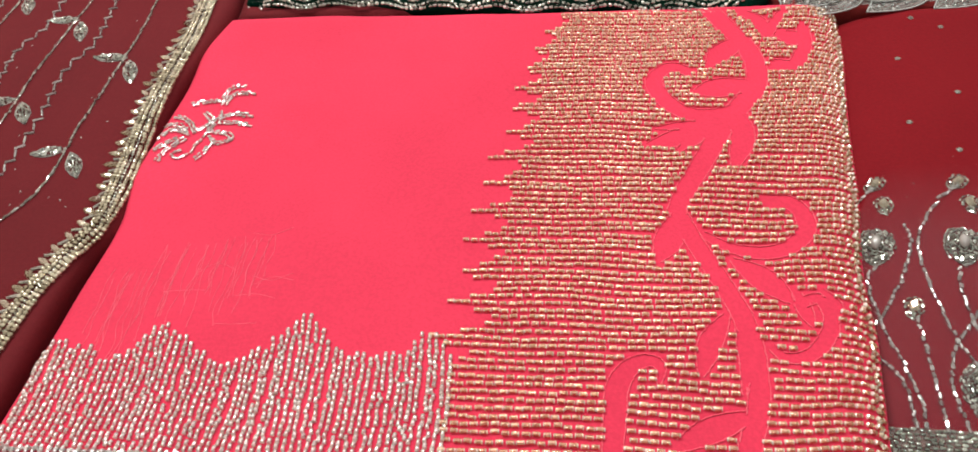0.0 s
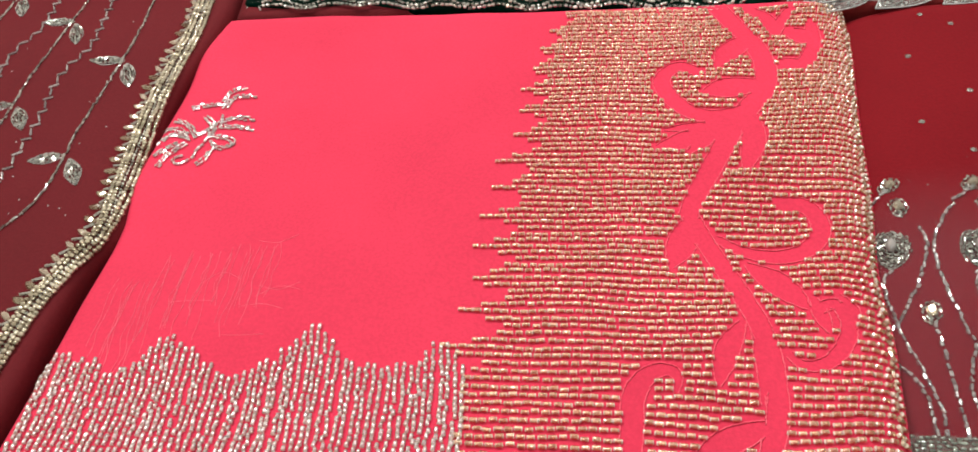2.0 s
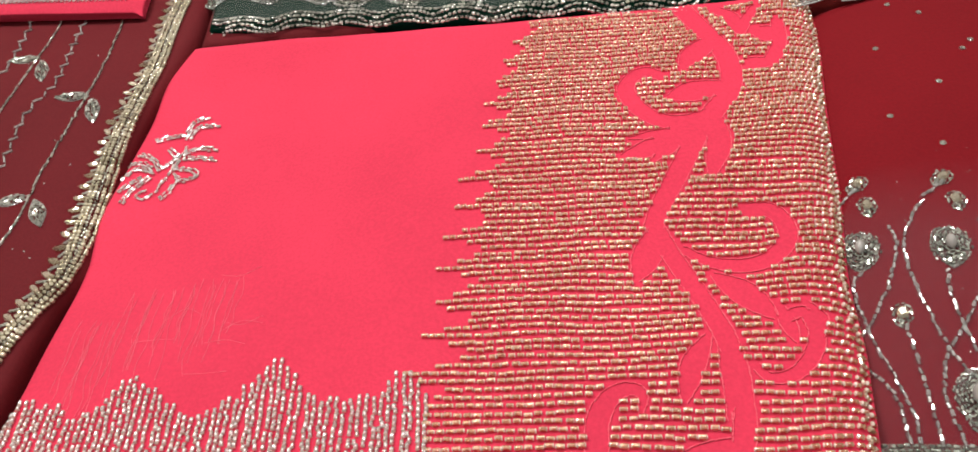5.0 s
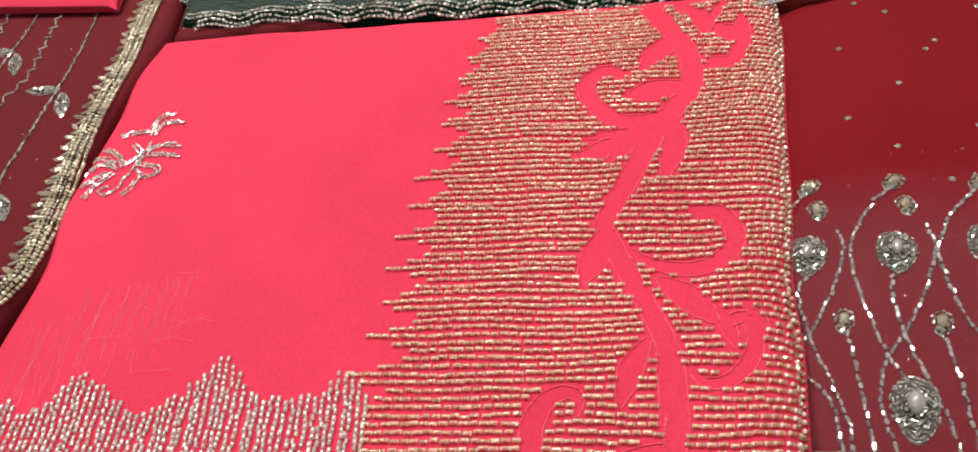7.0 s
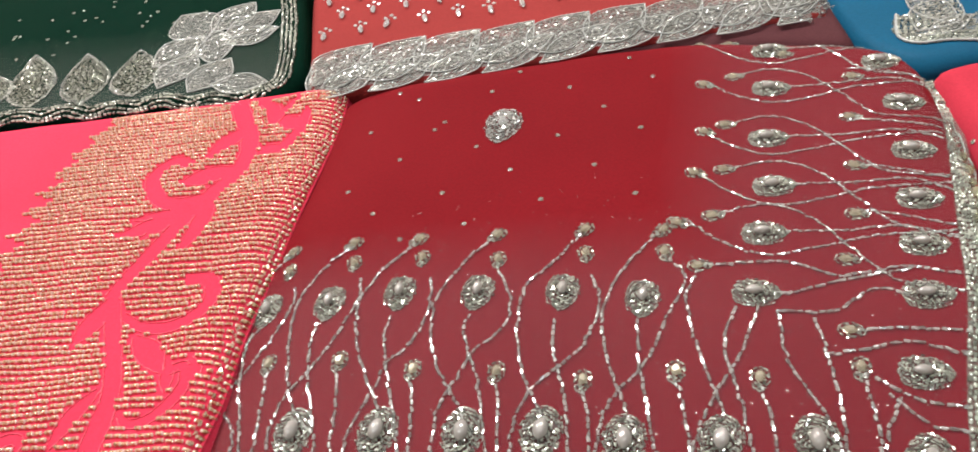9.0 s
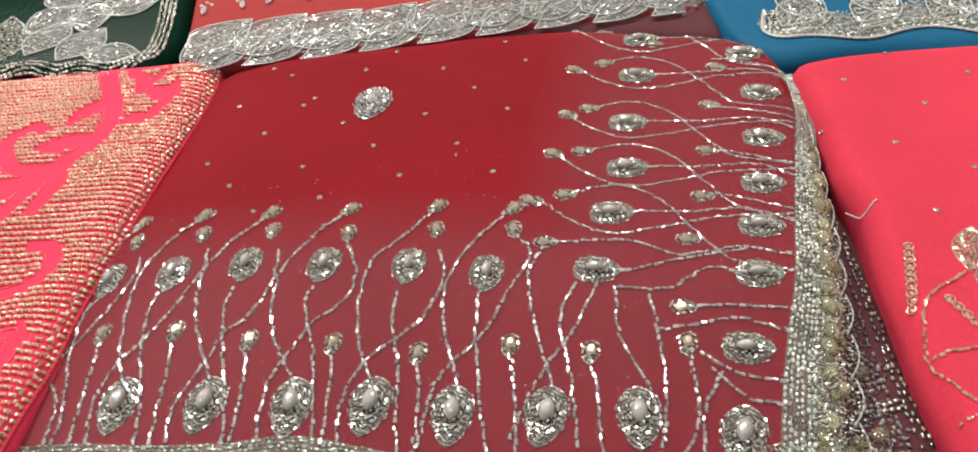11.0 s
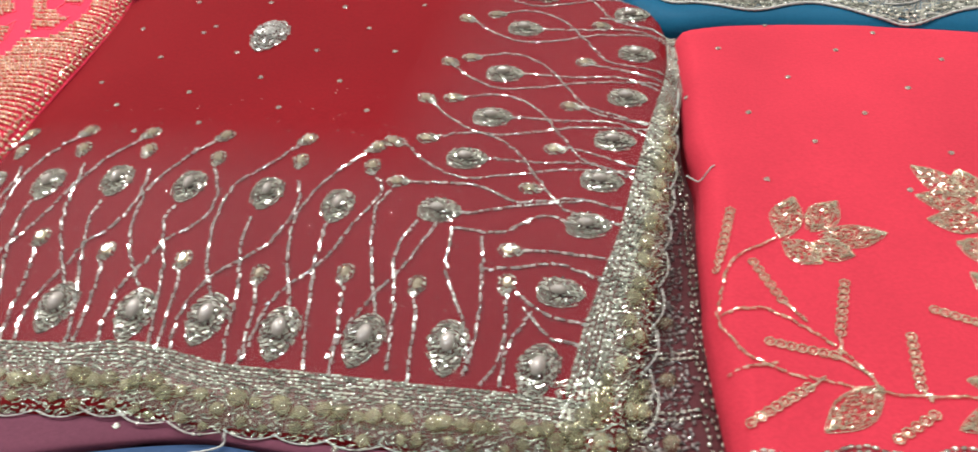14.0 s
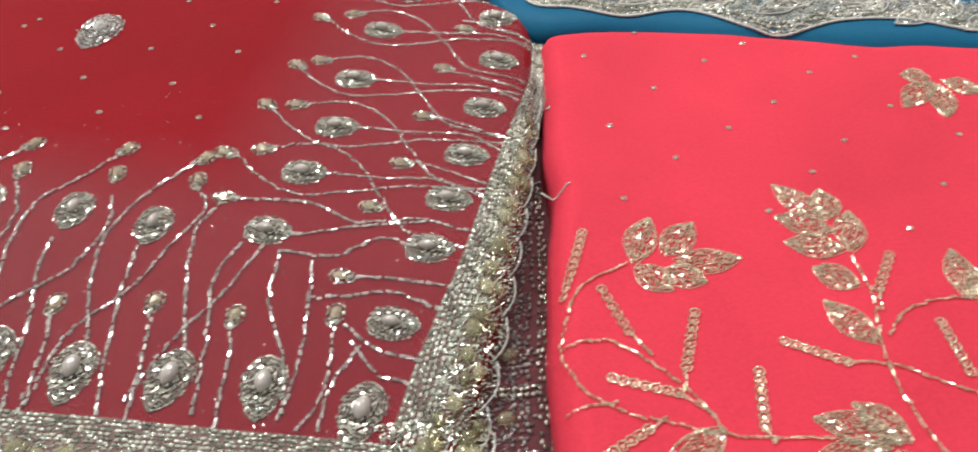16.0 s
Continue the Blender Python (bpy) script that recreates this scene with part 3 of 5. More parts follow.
# upright silver rows with a peaked upper line
peaks = np.array([(-0.545, -0.088), (-0.539, -0.080), (-0.510, -0.096), (-0.489, -0.079), (-0.463, -0.102), (-0.447, -0.101), (-0.436, -0.093), (-0.422, -0.080), (-0.405, -0.106), (-0.380, -0.109), (-0.364, -0.095), (-0.357, -0.111)])
for k in range(60):
    x = -0.543 + 0.00315 * k
    y = float(np.interp(x, peaks[:, 0], peaks[:, 1])) + rng.gauss(0, 0.0012)
    low = -0.137 - 0.13 * (x + 0.545)
    pink.row("bead_string", [(x, y), (x - 0.002 + rng.gauss(0, 0.0004), (y + low) / 2), (x - 0.006, low)], 0.0029, 0.0025, 0.00100, LINED, "upright row of silver-lined beads", BARREL, skew=0.06, ends=LIP)
pink.row("hem_bead_line", [(-0.556, -0.135), (-0.49, -0.1445), (-0.43, -0.153), (-0.366, -0.165)], 0.003, 0.0027, 0.001, SILVER, "line of silver beads along the hem")

SPRAY = [
    [(-0.510, 0.089), (-0.499, 0.090), (-0.490, 0.089)], [(-0.491, 0.091), (-0.487, 0.100), (-0.479, 0.102)],
    [(-0.489, 0.086), (-0.484, 0.094), (-0.472, 0.093)], [(-0.491, 0.074), (-0.481, 0.075), (-0.471, 0.072)],
    [(-0.490, 0.081), (-0.490, 0.072), (-0.495, 0.064), (-0.499, 0.056), (-0.504, 0.044), (-0.510, 0.042), (-0.513, 0.047), (-0.509, 0.048)],
    [(-0.490, 0.069), (-0.480, 0.067), (-0.471, 0.063)], [(-0.501, 0.080), (-0.496, 0.073), (-0.496, 0.064)],
    [(-0.519, 0.080), (-0.510, 0.074), (-0.504, 0.064)], [(-0.524, 0.072), (-0.515, 0.071), (-0.508, 0.064)],
    [(-0.524, 0.061), (-0.517, 0.067), (-0.507, 0.062)], [(-0.524, 0.050), (-0.518, 0.056), (-0.510, 0.060)],
    [(-0.520, 0.041), (-0.517, 0.049), (-0.508, 0.058)], [(-0.495, 0.062), (-0.486, 0.059), (-0.481, 0.054), (-0.487, 0.052), (-0.494, 0.058)],
    [(-0.499, 0.038), (-0.494, 0.044), (-0.491, 0.052)], [(-0.504, 0.064), (-0.497, 0.068), (-0.490, 0.076)],
]

h = Heap()
pink.string(h, SPRAY[4], 0.0028, 0.0024, 0.00095)
spray = part("beaded_spray", h.mesh("beaded_spray", LINED), pink.ob, "spray of champagne beads sewn as curled twigs")
for twig in SPRAY[:4] + SPRAY[5:]:
    pink.row("twig", twig, 0.0026, 0.0023, 0.00084, LINED, parent=spray)
    pink.row("twig", shifted(twig, 0.0020)[:-2], 0.0026, 0.0023, 0.00080, LINED, parent=spray)

for k in range(34):
    x, y = -0.522 + 0.080 * (k / 33) + rng.gauss(0, 0.0016), -0.026 - 0.006 * abs(math.sin(k * 1.7)) - (0.014 if k < 9 else 0)
    pts, long = [], rng.uniform(0.03, 0.056)
    for i in range(6):
        pts.append((x - 0.005 * i / 5 + rng.gauss(0, 0.0008), y - long * i / 5))
    pink.cord("loose_thread", pts, 0.0001, THREAD, "fine loose thread ends", lift=0.0001)
for k in range(7):
    x, y = rng.uniform(-0.50, -0.45), rng.uniform(-0.085, -0.02)
    pink.cord("loose_thread", [(x, y), (x + 0.01, y + rng.gauss(0, 0.003)), (x + 0.02, y + rng.gauss(0, 0.004))], 0.0001, THREAD, "fine loose thread ends")
pink.cord("rolled_hem", [(x - 0.0010, y) for x, y in EDGE_R], 0.0010, PINK, "narrow rolled pink hem", twist=0.12)
pink.row("rim_bead_line", [(x - 0.0042, y) for x, y in EDGE_R], 0.0052, 0.0026, 0.0010, PALE, "beads sewn along the edge", skew=0.3)

# ---- wine sari with zigzags and a bead border ----
HEM = [(-0.501, 0.50), (-0.503, 0.236), (-0.505, 0.189), (-0.518, 0.139), (-0.527, 0.094), (-0.533, 0.038), (-0.530, -0.004), (-0.541, -0.025), (-0.550, -0.061), (-0.561, -0.13), (-0.58, -0.24)]
wine = Sari("dark wine georgette sari with silver zigzags, leaves and gold bead border", WINE,
            [(-0.84, 0.50), (-0.504, 0.50)], [(-0.86, -0.24), (-0.58, -0.24)], [(-0.84, 0.50), (-0.86, -0.24)], HEM,
            roll=((0.01, 0.006), (0.02, 0.015), (0.02, 0.015), (0.006, 0.003)), seed=3)
BORDER_L = [(-0.514, 0.30), (-0.517, 0.262), (-0.521, 0.225), (-0.523, 0.175), (-0.529, 0.135), (-0.5345, 0.09), (-0.5365, 0.035), (-0.5385, -0.004), (-0.550, -0.027), (-0.561, -0.053), (-0.569, -0.085), (-0.585, -0.15)]
for d in (-0.0048, -0.0022, 0.0022, 0.0048):
    wine.row("bead_string", shifted(BORDER_L, d), 0.0026, 0.0025, 0.00145, STRAND, "string of antique gold seed beads", GRAIN, wander=0.0002)
wine.row("bead_string", shifted(BORDER_L, 0.0), 0.0026, 0.0022, 0.0009, SEED, "string of antique gold seed beads", GRAIN, wander=0.0002)
line = spline(shifted(BORDER_L, -0.0090)[::10], 0.0094)
petal_mesh = one_mesh("petal_stone", GEM, np.diag((0.0088, 0.0021, 0.0015)), (0, 0, 0.0014), AMBER)
pale_mesh = one_mesh("petal_stone_pale", GEM, np.diag((0.0080, 0.0018, 0.0014)), (0, 0, 0.0014), PALE)
bugle_mesh = one_mesh("bugle", TUBE, np.diag((0.0058, 0.0008, 0.0008)), (0, 0, 0.001), SEED)
for k in range(1, len(line) - 1):
    t = line[k + 1] - line[k - 1]
    a = math.atan2(t[1], t[0]) - math.pi / 2
    x, y = line[k]
    part("petal_stone", petal_mesh if k % 6 in (1, 2) or 26 < k < 32 else pale_mesh, wine.ob, "leaf-shaped amber stone" if k % 6 in (1, 2) or 26 < k < 32 else "leaf-shaped champagne stone", wine.on(x + rng.gauss(0, 0.0006), y, a - 0.35 + rng.gauss(0, 0.2)))
    part("bugle_bead", bugle_mesh, wine.ob, "", wine.on(x + 0.0022, y + 0.0045, a + 0.6 + rng.gauss(0, 0.3)))

STEM_L = [(-0.62, -0.02), (-0.597, 0.003), (-0.583, 0.023), (-0.578, 0.051), (-0.576, 0.082), (-0.571, 0.112), (-0.566, 0.148), (-0.562, 0.180), (-0.560, 0.235)]
for dx, dy in ((0, 0), (-0.048, 0.055), (-0.10, 0.10)):
    wine.row("beaded_stem", [(x + dx, y + dy) for x, y in STEM_L], 0.0028, 0.0026, 0.0008, SEED, "stem of small cut beads")
    for (bx, by), (tx, ty) in (((-0.578, 0.059), (-0.598, 0.058)), ((-0.574, 0.056), (-0.564, 0.033)), ((-0.564, 0.148), (-0.587, 0.152)), ((-0.562, 0.145), (-0.555, 0.119))):
        wine.leaf((bx + dx, by + dy), (tx + dx, ty + dy), 0.0085, SEED, "leaf_motif", "small leaf of champagne beads with silver outline", SILVER, rad=0.0008)
ZIG = [(-0.622, 0.005), (-0.610, 0.045), (-0.607, 0.067), (-0.604, 0.098), (-0.604, 0.131), (-0.600, 0.150), (-0.592, 0.167), (-0.591, 0.201), (-0.591, 0.245)]
for dx, dy in ((0, 0), (-0.042, 0.03), (-0.09, 0.06)):
    p = spline([(x + dx, y + dy) for x, y in ZIG], 0.0062)
    h = Heap()
    for k in range(len(p)):
        a = math.radians(100 if k % 2 else 20) + rng.gauss(0, 0.12)
        x, y = p[k]
        c, s = math.cos(a), math.sin(a)
        h.add(TUBE, np.array([[c * 0.0062, -s * 0.0007, 0], [s * 0.0062, c * 0.0007, 0], [0, 0, 0.0007]]), (x, y, wine.ground(x, y) + 0.0007))
    part("zigzag_line", h.mesh("zigzag_line", SILVER), wine.ob, "zigzag of silver bugle beads", kind="stuff")
for k in range(26):
    x, y = rng.uniform(-0.66, -0.545), rng.uniform(0.0, 0.2)
    part("sequin", bpy.data.meshes.get("speck") or one_mesh("speck", STONE, np.eye(3) * 0.0006, (0, 0, 0), SILVER), wine.ob, "", wine.on(x, y))

# ---- pink edged sari lying across the wine one ----
rose = Sari("rose pink folded sari with a border of clear bugle bars", PINK,
            [(-0.80, 0.50), (-0.548, 0.50)], [(-0.80, 0.301), (-0.654, 0.262), (-0.545, 0.231)], [(-0.80, 0.50), (-0.80, 0.301)], [(-0.548, 0.50), (-0.545, 0.231)],
            z=0.011, low=0.001, roll=((0.01, 0.004), (0.006, 0.004), (0.01, 0.004), (0.006, 0.004)), seed=4, nu=60, nv=50, wave=0.0006)
h = Heap()
for k in range(72):
    x = -0.795 + 0.0034 * k
    y = 0.301 - 0.272 * (x + 0.80) + 0.013
    h.add(TUBE, np.array([[0.25 * 0.012, -0.0011, 0], [0.97 * 0.012, 0.0003, 0], [0, 0, 0.0011]]), (x, y, rose.ground(x, y) + 0.0008))
part("bugle_band", h.mesh("bugle_band", CRYSTAL), rose.ob, "band of upright clear bugle beads")
rose.row("bead_string", [(-0.80, 0.3225), (-0.556, 0.2575)], 0.003, 0.0028, 0.001, SILVER, "row of silver beads", GRAIN)

# ---- red sari with pearl teardrops ----
B_IN = [(-0.2373, -0.1471), (-0.1657, -0.1608), (-0.1386, -0.1681), (-0.0999, -0.1766), (-0.0706, -0.1802), (-0.054, -0.1863), (-0.0292, -0.1973), (0.0104, -0.2078), (0.0478, -0.2182), (0.0905, -0.2292), (0.1145, -0.2359), (0.127, -0.24)]
B_BOT = [(-0.2492, -0.1708), (-0.1081, -0.2012), (-0.0636, -0.208), (-0.0185, -0.224), (0.0373, -0.2402), (0.0867, -0.2529), (0.1319, -0.2635)]
B_BOT = [(x + 0.0005, y + 0.0018 - 0.0065 * min(1.0, max(0.0, (0.13 - x) / 0.12))) for x, y in B_BOT]
B_RIGHT = [(0.224, 0.021), (0.221, -0.01), (0.203, -0.08), (0.184, -0.139), (0.1735, -0.1669), (0.160, -0.2), (0.1442, -0.2336), (0.1319, -0.2635)]


def sag(x, y):
    """The front of the red sari sinks towards its border."""
    s = -0.115 - (y + 0.274 * x)
    return -0.13 * (s if s > 0.03 else max(0.0, s + 0.03) ** 2 / 0.12)


red = Sari("deep red georgette sari with silver stems and pearl teardrops, folded flat", RED,
           [(-0.128, 0.118), (-0.055, 0.1125), (-0.013, 0.108), (0.028, 0.104), (0.07, 0.099), (0.112, 0.090), (0.150, 0.075), (0.204, 0.046), (0.224, 0.021)],
           B_BOT, [(-0.128, 0.118), (-0.145, 0.04), (-0.172, -0.03), (-0.192, -0.09), B_BOT[0]], B_RIGHT[:-1] + [B_BOT[-1]],
           roll=((0.014, 0.005), (0.012, 0.003), (0.065, 0.019), (0.02, 0.010)), seed=6, wave=0.0016, slope=sag)

big_tear = tear_mesh("big_teardrop", 0.0270, 0.0178, 7, SEED, 0.0019, 0.00054)
mid_tear = tear_mesh("mid_teardrop", 0.0215, 0.0160, 6, SEED, 0.0019, 0.00054)
bud_mesh = tear_mesh("bead_bud", 0.0108, 0.0078, 4, SEED, 0.0016, 0.0005, False)
pearl_mesh = one_mesh("pearl", BEAN, np.array([[0, 0.0034, 0], [0.0100, 0, 0], [0, 0, 0.0028]]), (0, 0.0020, 0.0030), PEARL, True)
small_pearl = one_mesh("small_pearl", BEAN, np.array([[0, 0.0024, 0], [0.0078, 0, 0], [0, 0, 0.0024]]), (0, 0.0012, 0.0028), PEARL, True)
bud_stone = one_mesh("bud_stone", STONE, np.diag((0.0024, 0.0032, 0.0026)), (0, 0.0010, 0.0005), PALE)


def teardrop(sari, x, y, angle, mesh=None, label="teardrop of silver beads round a pearl"):
    ob = part("teardrop_motif", mesh or big_tear, sari.ob, label, sari.on(x, y, angle), "stuff")
    part("pearl", pearl_mesh if mesh is None else small_pearl, ob, "glossy ivory pearl")


def bud(sari, x, y, angle):
    ob = part("bud_motif", bud_mesh, sari.ob, "small bud of champagne beads", sari.on(x, y, angle), "stuff")
    part("stone", bud_stone, ob, "amber cut stone")


TILT_B, TILT_R = math.radians(-15.3), math.radians(-105)
BIG = [(-0.1454, -0.1475), (-0.1071, -0.1569), (-0.0699, -0.1672), (-0.0368, -0.1746), (-0.0038, -0.1867), (0.0334, -0.1961), (0.0696, -0.2055), (0.106, -0.2225)]
MID = [(-0.1606, -0.069), (-0.1264, -0.078), (-0.0902, -0.0824), (-0.0521, -0.0934), (-0.0121, -0.1044), (0.023, -0.1182)]
HEAD1 = [(-0.148, -0.031), (-0.113, -0.039), (-0.078, -0.047), (-0.037, -0.057), (0.007, -0.066), (0.044, -0.078)]
HEAD2 = [(-0.149, -0.046), (-0.113, -0.054), (-0.077, -0.062), (-0.039, -0.075), (0.004, -0.083), (0.041, -0.093)]
LOW = [(-0.1578, -0.1053), (-0.1222, -0.1145), (-0.0879, -0.1291), (-0.0503, -0.1402), (-0.0137, -0.154), (0.0261, -0.1597), (0.0587, -0.1716), (0.0993, -0.1773)]
for k, (x, y) in enumerate(BIG):
    teardrop(red, x, y, TILT_B + (0.25 if k > 4 else 0.1) * (-1) ** k * 0.5 - 0.1)
for x, y in MID:
    teardrop(red, x, y, TILT_B + rng.gauss(-0.1, 0.08), mid_tear)
for x, y in HEAD1:
    bud(red, x, y, TILT_B - 0.75)
for x, y in HEAD2:
    bud(red, x, y, TILT_B + 0.1)
for x, y in LOW:
    bud(red, x, y, TILT_B - 0.15)


def stem(points, fine=False):
    pitch, long, rad = (0.0024, 0.0020, 0.00064) if fine else (0.0031, 0.0026, 0.00082)
    red.row("beaded_stem", points, pitch, long, rad, SILVER, "winding stem of silver cut beads", skew=0.14, keep=red.over)


def low_edge(x):
    return float(np.interp(x, [p[0] for p in B_IN], [p[1] for p in B_IN]))


STEM_RISE = [  # from the upper buds, bowed to one side
    [(-0.114, -0.041), (-0.129, -0.052), (-0.1422, -0.0684), (-0.1467, -0.0862), (-0.1476, -0.1072), (-0.1465, -0.1282), (-0.139, -0.1461)],
    [(-0.079, -0.049), (-0.096, -0.062), (-0.1091, -0.0784), (-0.1124, -0.0915), (-0.1129, -0.11), (-0.1093, -0.1283), (-0.1056, -0.1413), (-0.1051, -0.1573)],
    [(-0.038, -0.058), (-0.054, -0.07), (-0.0711, -0.0894), (-0.0752, -0.1016), (-0.0774, -0.1164), (-0.0757, -0.1338), (-0.0717, -0.1441), (-0.0659, -0.1667)],
    [(0.005, -0.068), (-0.011, -0.083), (-0.028, -0.0957), (-0.035, -0.1127), (-0.038, -0.1302), (-0.038, -0.1495), (-0.0339, -0.1665), (-0.0329, -0.175)],
    [(0.043, -0.078), (0.02, -0.097), (0.0051, -0.1171), (0.0003, -0.1339), (-0.0004, -0.1532), (0.0009, -0.1691), (0.0021, -0.1833)],
]
STEM_CROSS = [  # from the second buds, crossing to the next
    [(-0.11, -0.0668), (-0.1112, -0.0793), (-0.1216, -0.0969), (-0.1355, -0.1139), (-0.1496, -0.1272), (-0.1567, -0.1447)],
    [(-0.074, -0.0778), (-0.0751, -0.0903), (-0.0803, -0.1043), (-0.0896, -0.1161), (-0.0978, -0.1204), (-0.1075, -0.1348), (-0.1172, -0.1485), (-0.1218, -0.1588)],
    [(-0.04, -0.0829), (-0.037, -0.0965), (-0.038, -0.1079), (-0.0441, -0.1181), (-0.0603, -0.1278), (-0.0655, -0.1359), (-0.0738, -0.1449), (-0.0791, -0.1532), (-0.0835, -0.1682)],
    [(0.004, -0.0969), (0.0041, -0.1104), (0.0002, -0.1227), (-0.0107, -0.1373), (-0.0238, -0.1453), (-0.037, -0.1533), (-0.0452, -0.1634), (-0.0504, -0.1765)],
]
STEM_DOWN = [  # below the middle teardrops
    [(-0.1275, -0.0875), (-0.1347, -0.0929), (-0.1377, -0.1175), (-0.1364, -0.1341), (-0.1353, -0.1575)],
    [(-0.0953, -0.0956), (-0.0996, -0.1075), (-0.1001, -0.1267), (-0.0985, -0.1434), (-0.098, -0.1659)],
    [(-0.0581, -0.1066), (-0.0612, -0.1112), (-0.0613, -0.1232), (-0.0594, -0.1407), (-0.0596, -0.1565), (-0.0608, -0.1744)],
    [(-0.0189, -0.1176), (-0.0228, -0.1343), (-0.0227, -0.1499), (-0.0237, -0.1658), (-0.0267, -0.1837)],
    [(0.0173, -0.1296), (0.0136, -0.1444), (0.0109, -0.1619), (0.0083, -0.1854)],
]
for group in (STEM_RISE, STEM_CROSS, STEM_DOWN):
    for pts in group[:1]:
        stem([(x - 0.035, y + 0.008) for x, y in pts] + [(pts[-1][0] - 0.037, low_edge(pts[-1][0] - 0.037) + 0.0015)])
    for pts in group:
        end = pts[-1]
        stem(pts + ([(end[0] - 0.001, low_edge(end[0]) + 0.0015)] if group is not STEM_RISE else []))
for x, y in LOW[:-1]:
    stem([(x - 0.001, y - 0.005), (x - 0.002, y - 0.018), (x - 0.0075, low_edge(x) + 0.002)])

R_IN = [(0.138, 0.021), (0.119, -0.024), (0.107, -0.063), (0.09, -0.094)]
R_OUT = [(0.198, -0.017), (0.183, -0.057), (0.168, -0.092), (0.155, -0.121), (0.1423, -0.1494), (0.1227, -0.1853)]
R_H1 = [(0.104, 0.038), (0.089, -0.008), (0.073, -0.041), (0.053, -0.075)]
R_H2 = [(0.123, 0.04), (0.102, -0.005), (0.088, -0.043), (0.071, -0.075), (0.054, -0.106)]
R_LOW = [(0.184, 0.015), (0.167, -0.02), (0.151, -0.06), (0.136, -0.094), (0.119, -0.121), (0.1037, -0.159)]
TILT_S = math.radians(80)
for x, y in R_IN + [(0.073, -0.129)]:
    teardrop(red, x, y, TILT_S + rng.gauss(-0.05, 0.06), mid_tear)
for x, y in R_OUT:
    teardrop(red, x, y, TILT_S + rng.gauss(-0.15, 0.08), mid_tear)
for x, y in R_H1:
    bud(red, x, y, TILT_S - 0.5)
for x, y in R_H2:
    bud(red, x, y, TILT_S + 0.1)
for x, y in R_LOW:
    bud(red, x, y, TILT_S - 0.1)
bud(red, 0.135, 0.083, TILT_S), bud(red, 0.118, 0.088, TILT_S), bud(red, 0.158, 0.052, TILT_S)
teardrop(red, 0.152, 0.060, TILT_S, mid_tear), teardrop(red, 0.205, 0.024, TILT_S, mid_tear)
edge_r = np.array([(0.222, 0.009), (0.212, -0.03), (0.188, -0.083), (0.171, -0.12), (0.1554, -0.1552), (0.1388, -0.1866), (0.1279, -0.2087), (0.1167, -0.2323)])


def to_edge(points):
    """Ends a line of the side border at the bead rows."""
    x, y = points[-1]
    lim = float(np.interp(-y, -edge_r[:, 1], edge_r[:, 0])) - 0.001
    return points[:-1] + [(lim if lim - x < 0.03 else x, y)]


for x0, y0 in R_IN + [(0.152, 0.060)]:
    dx, dy = x0 - 0.107, y0 + 0.063
    for pts in (
        [(0.074, -0.042), (0.086, -0.063), (0.103, -0.077), (0.126, -0.079), (0.154, -0.079), (0.176, -0.086)],
        [(0.091, -0.043), (0.114, -0.044), (0.131, -0.058), (0.141, -0.084), (0.150, -0.106), (0.168, -0.120)],
        [(0.116, -0.065), (0.121, -0.066), (0.144, -0.072), (0.170, -0.077), (0.183, -0.090)],
        [(0.154, -0.061), (0.164, -0.065), (0.185, -0.082)],
    ):
        stem(to_edge([(x + dx, y + dy) for x, y in pts]), True)
for pts in (
    [(0.054, -0.106), (0.083, -0.112), (0.097, -0.118), (0.1121, -0.1298), (0.139, -0.1319), (0.1601, -0.1418)],
    [(0.0801, -0.1323), (0.0902, -0.1334), (0.1121, -0.1327), (0.141, -0.1339)],
    [(0.0712, -0.136), (0.0564, -0.1569), (0.0343, -0.1784), (0.0179, -0.2014)],
    [(0.0782, -0.1398), (0.0728, -0.1665), (0.0775, -0.1934), (0.077, -0.2171)],
    [(0.0914, -0.1494), (0.0889, -0.1697), (0.0828, -0.2001), (0.075, -0.2189)],
    [(0.0622, -0.133), (0.0503, -0.1522), (0.0476, -0.1815), (0.0428, -0.2115)],
    [(0.1343, -0.1473), (0.1212, -0.1405), (0.1014, -0.1478), (0.0793, -0.1417)],
    [(0.1067, -0.16), (0.1238, -0.1632), (0.148, -0.1711)],
    [(0.0879, -0.1678), (0.102, -0.1691), (0.1241, -0.1706), (0.1415, -0.1811)],
    [(0.1014, -0.181), (0.1057, -0.1867), (0.1162, -0.1972), (0.1306, -0.2031)],
    [(0.0994, -0.181), (0.0968, -0.1939), (0.0913, -0.2136), (0.0824, -0.2248)],
    [(0.108, -0.1942), (0.0963, -0.208), (0.0897, -0.226)],
    [(0.1048, -0.1904), (0.1135, -0.2065), (0.125, -0.2124)],
    [(0.041, -0.097), (0.045, -0.1118), (0.0291, -0.1333), (0.0149, -0.1521), (-0.0077, -0.1698), (-0.0196, -0.1968)],
    [(0.052, -0.1099), (0.0431, -0.1213), (0.0396, -0.1381), (0.0388, -0.1564), (0.0395, -0.1822)],
):
    stem(pts)

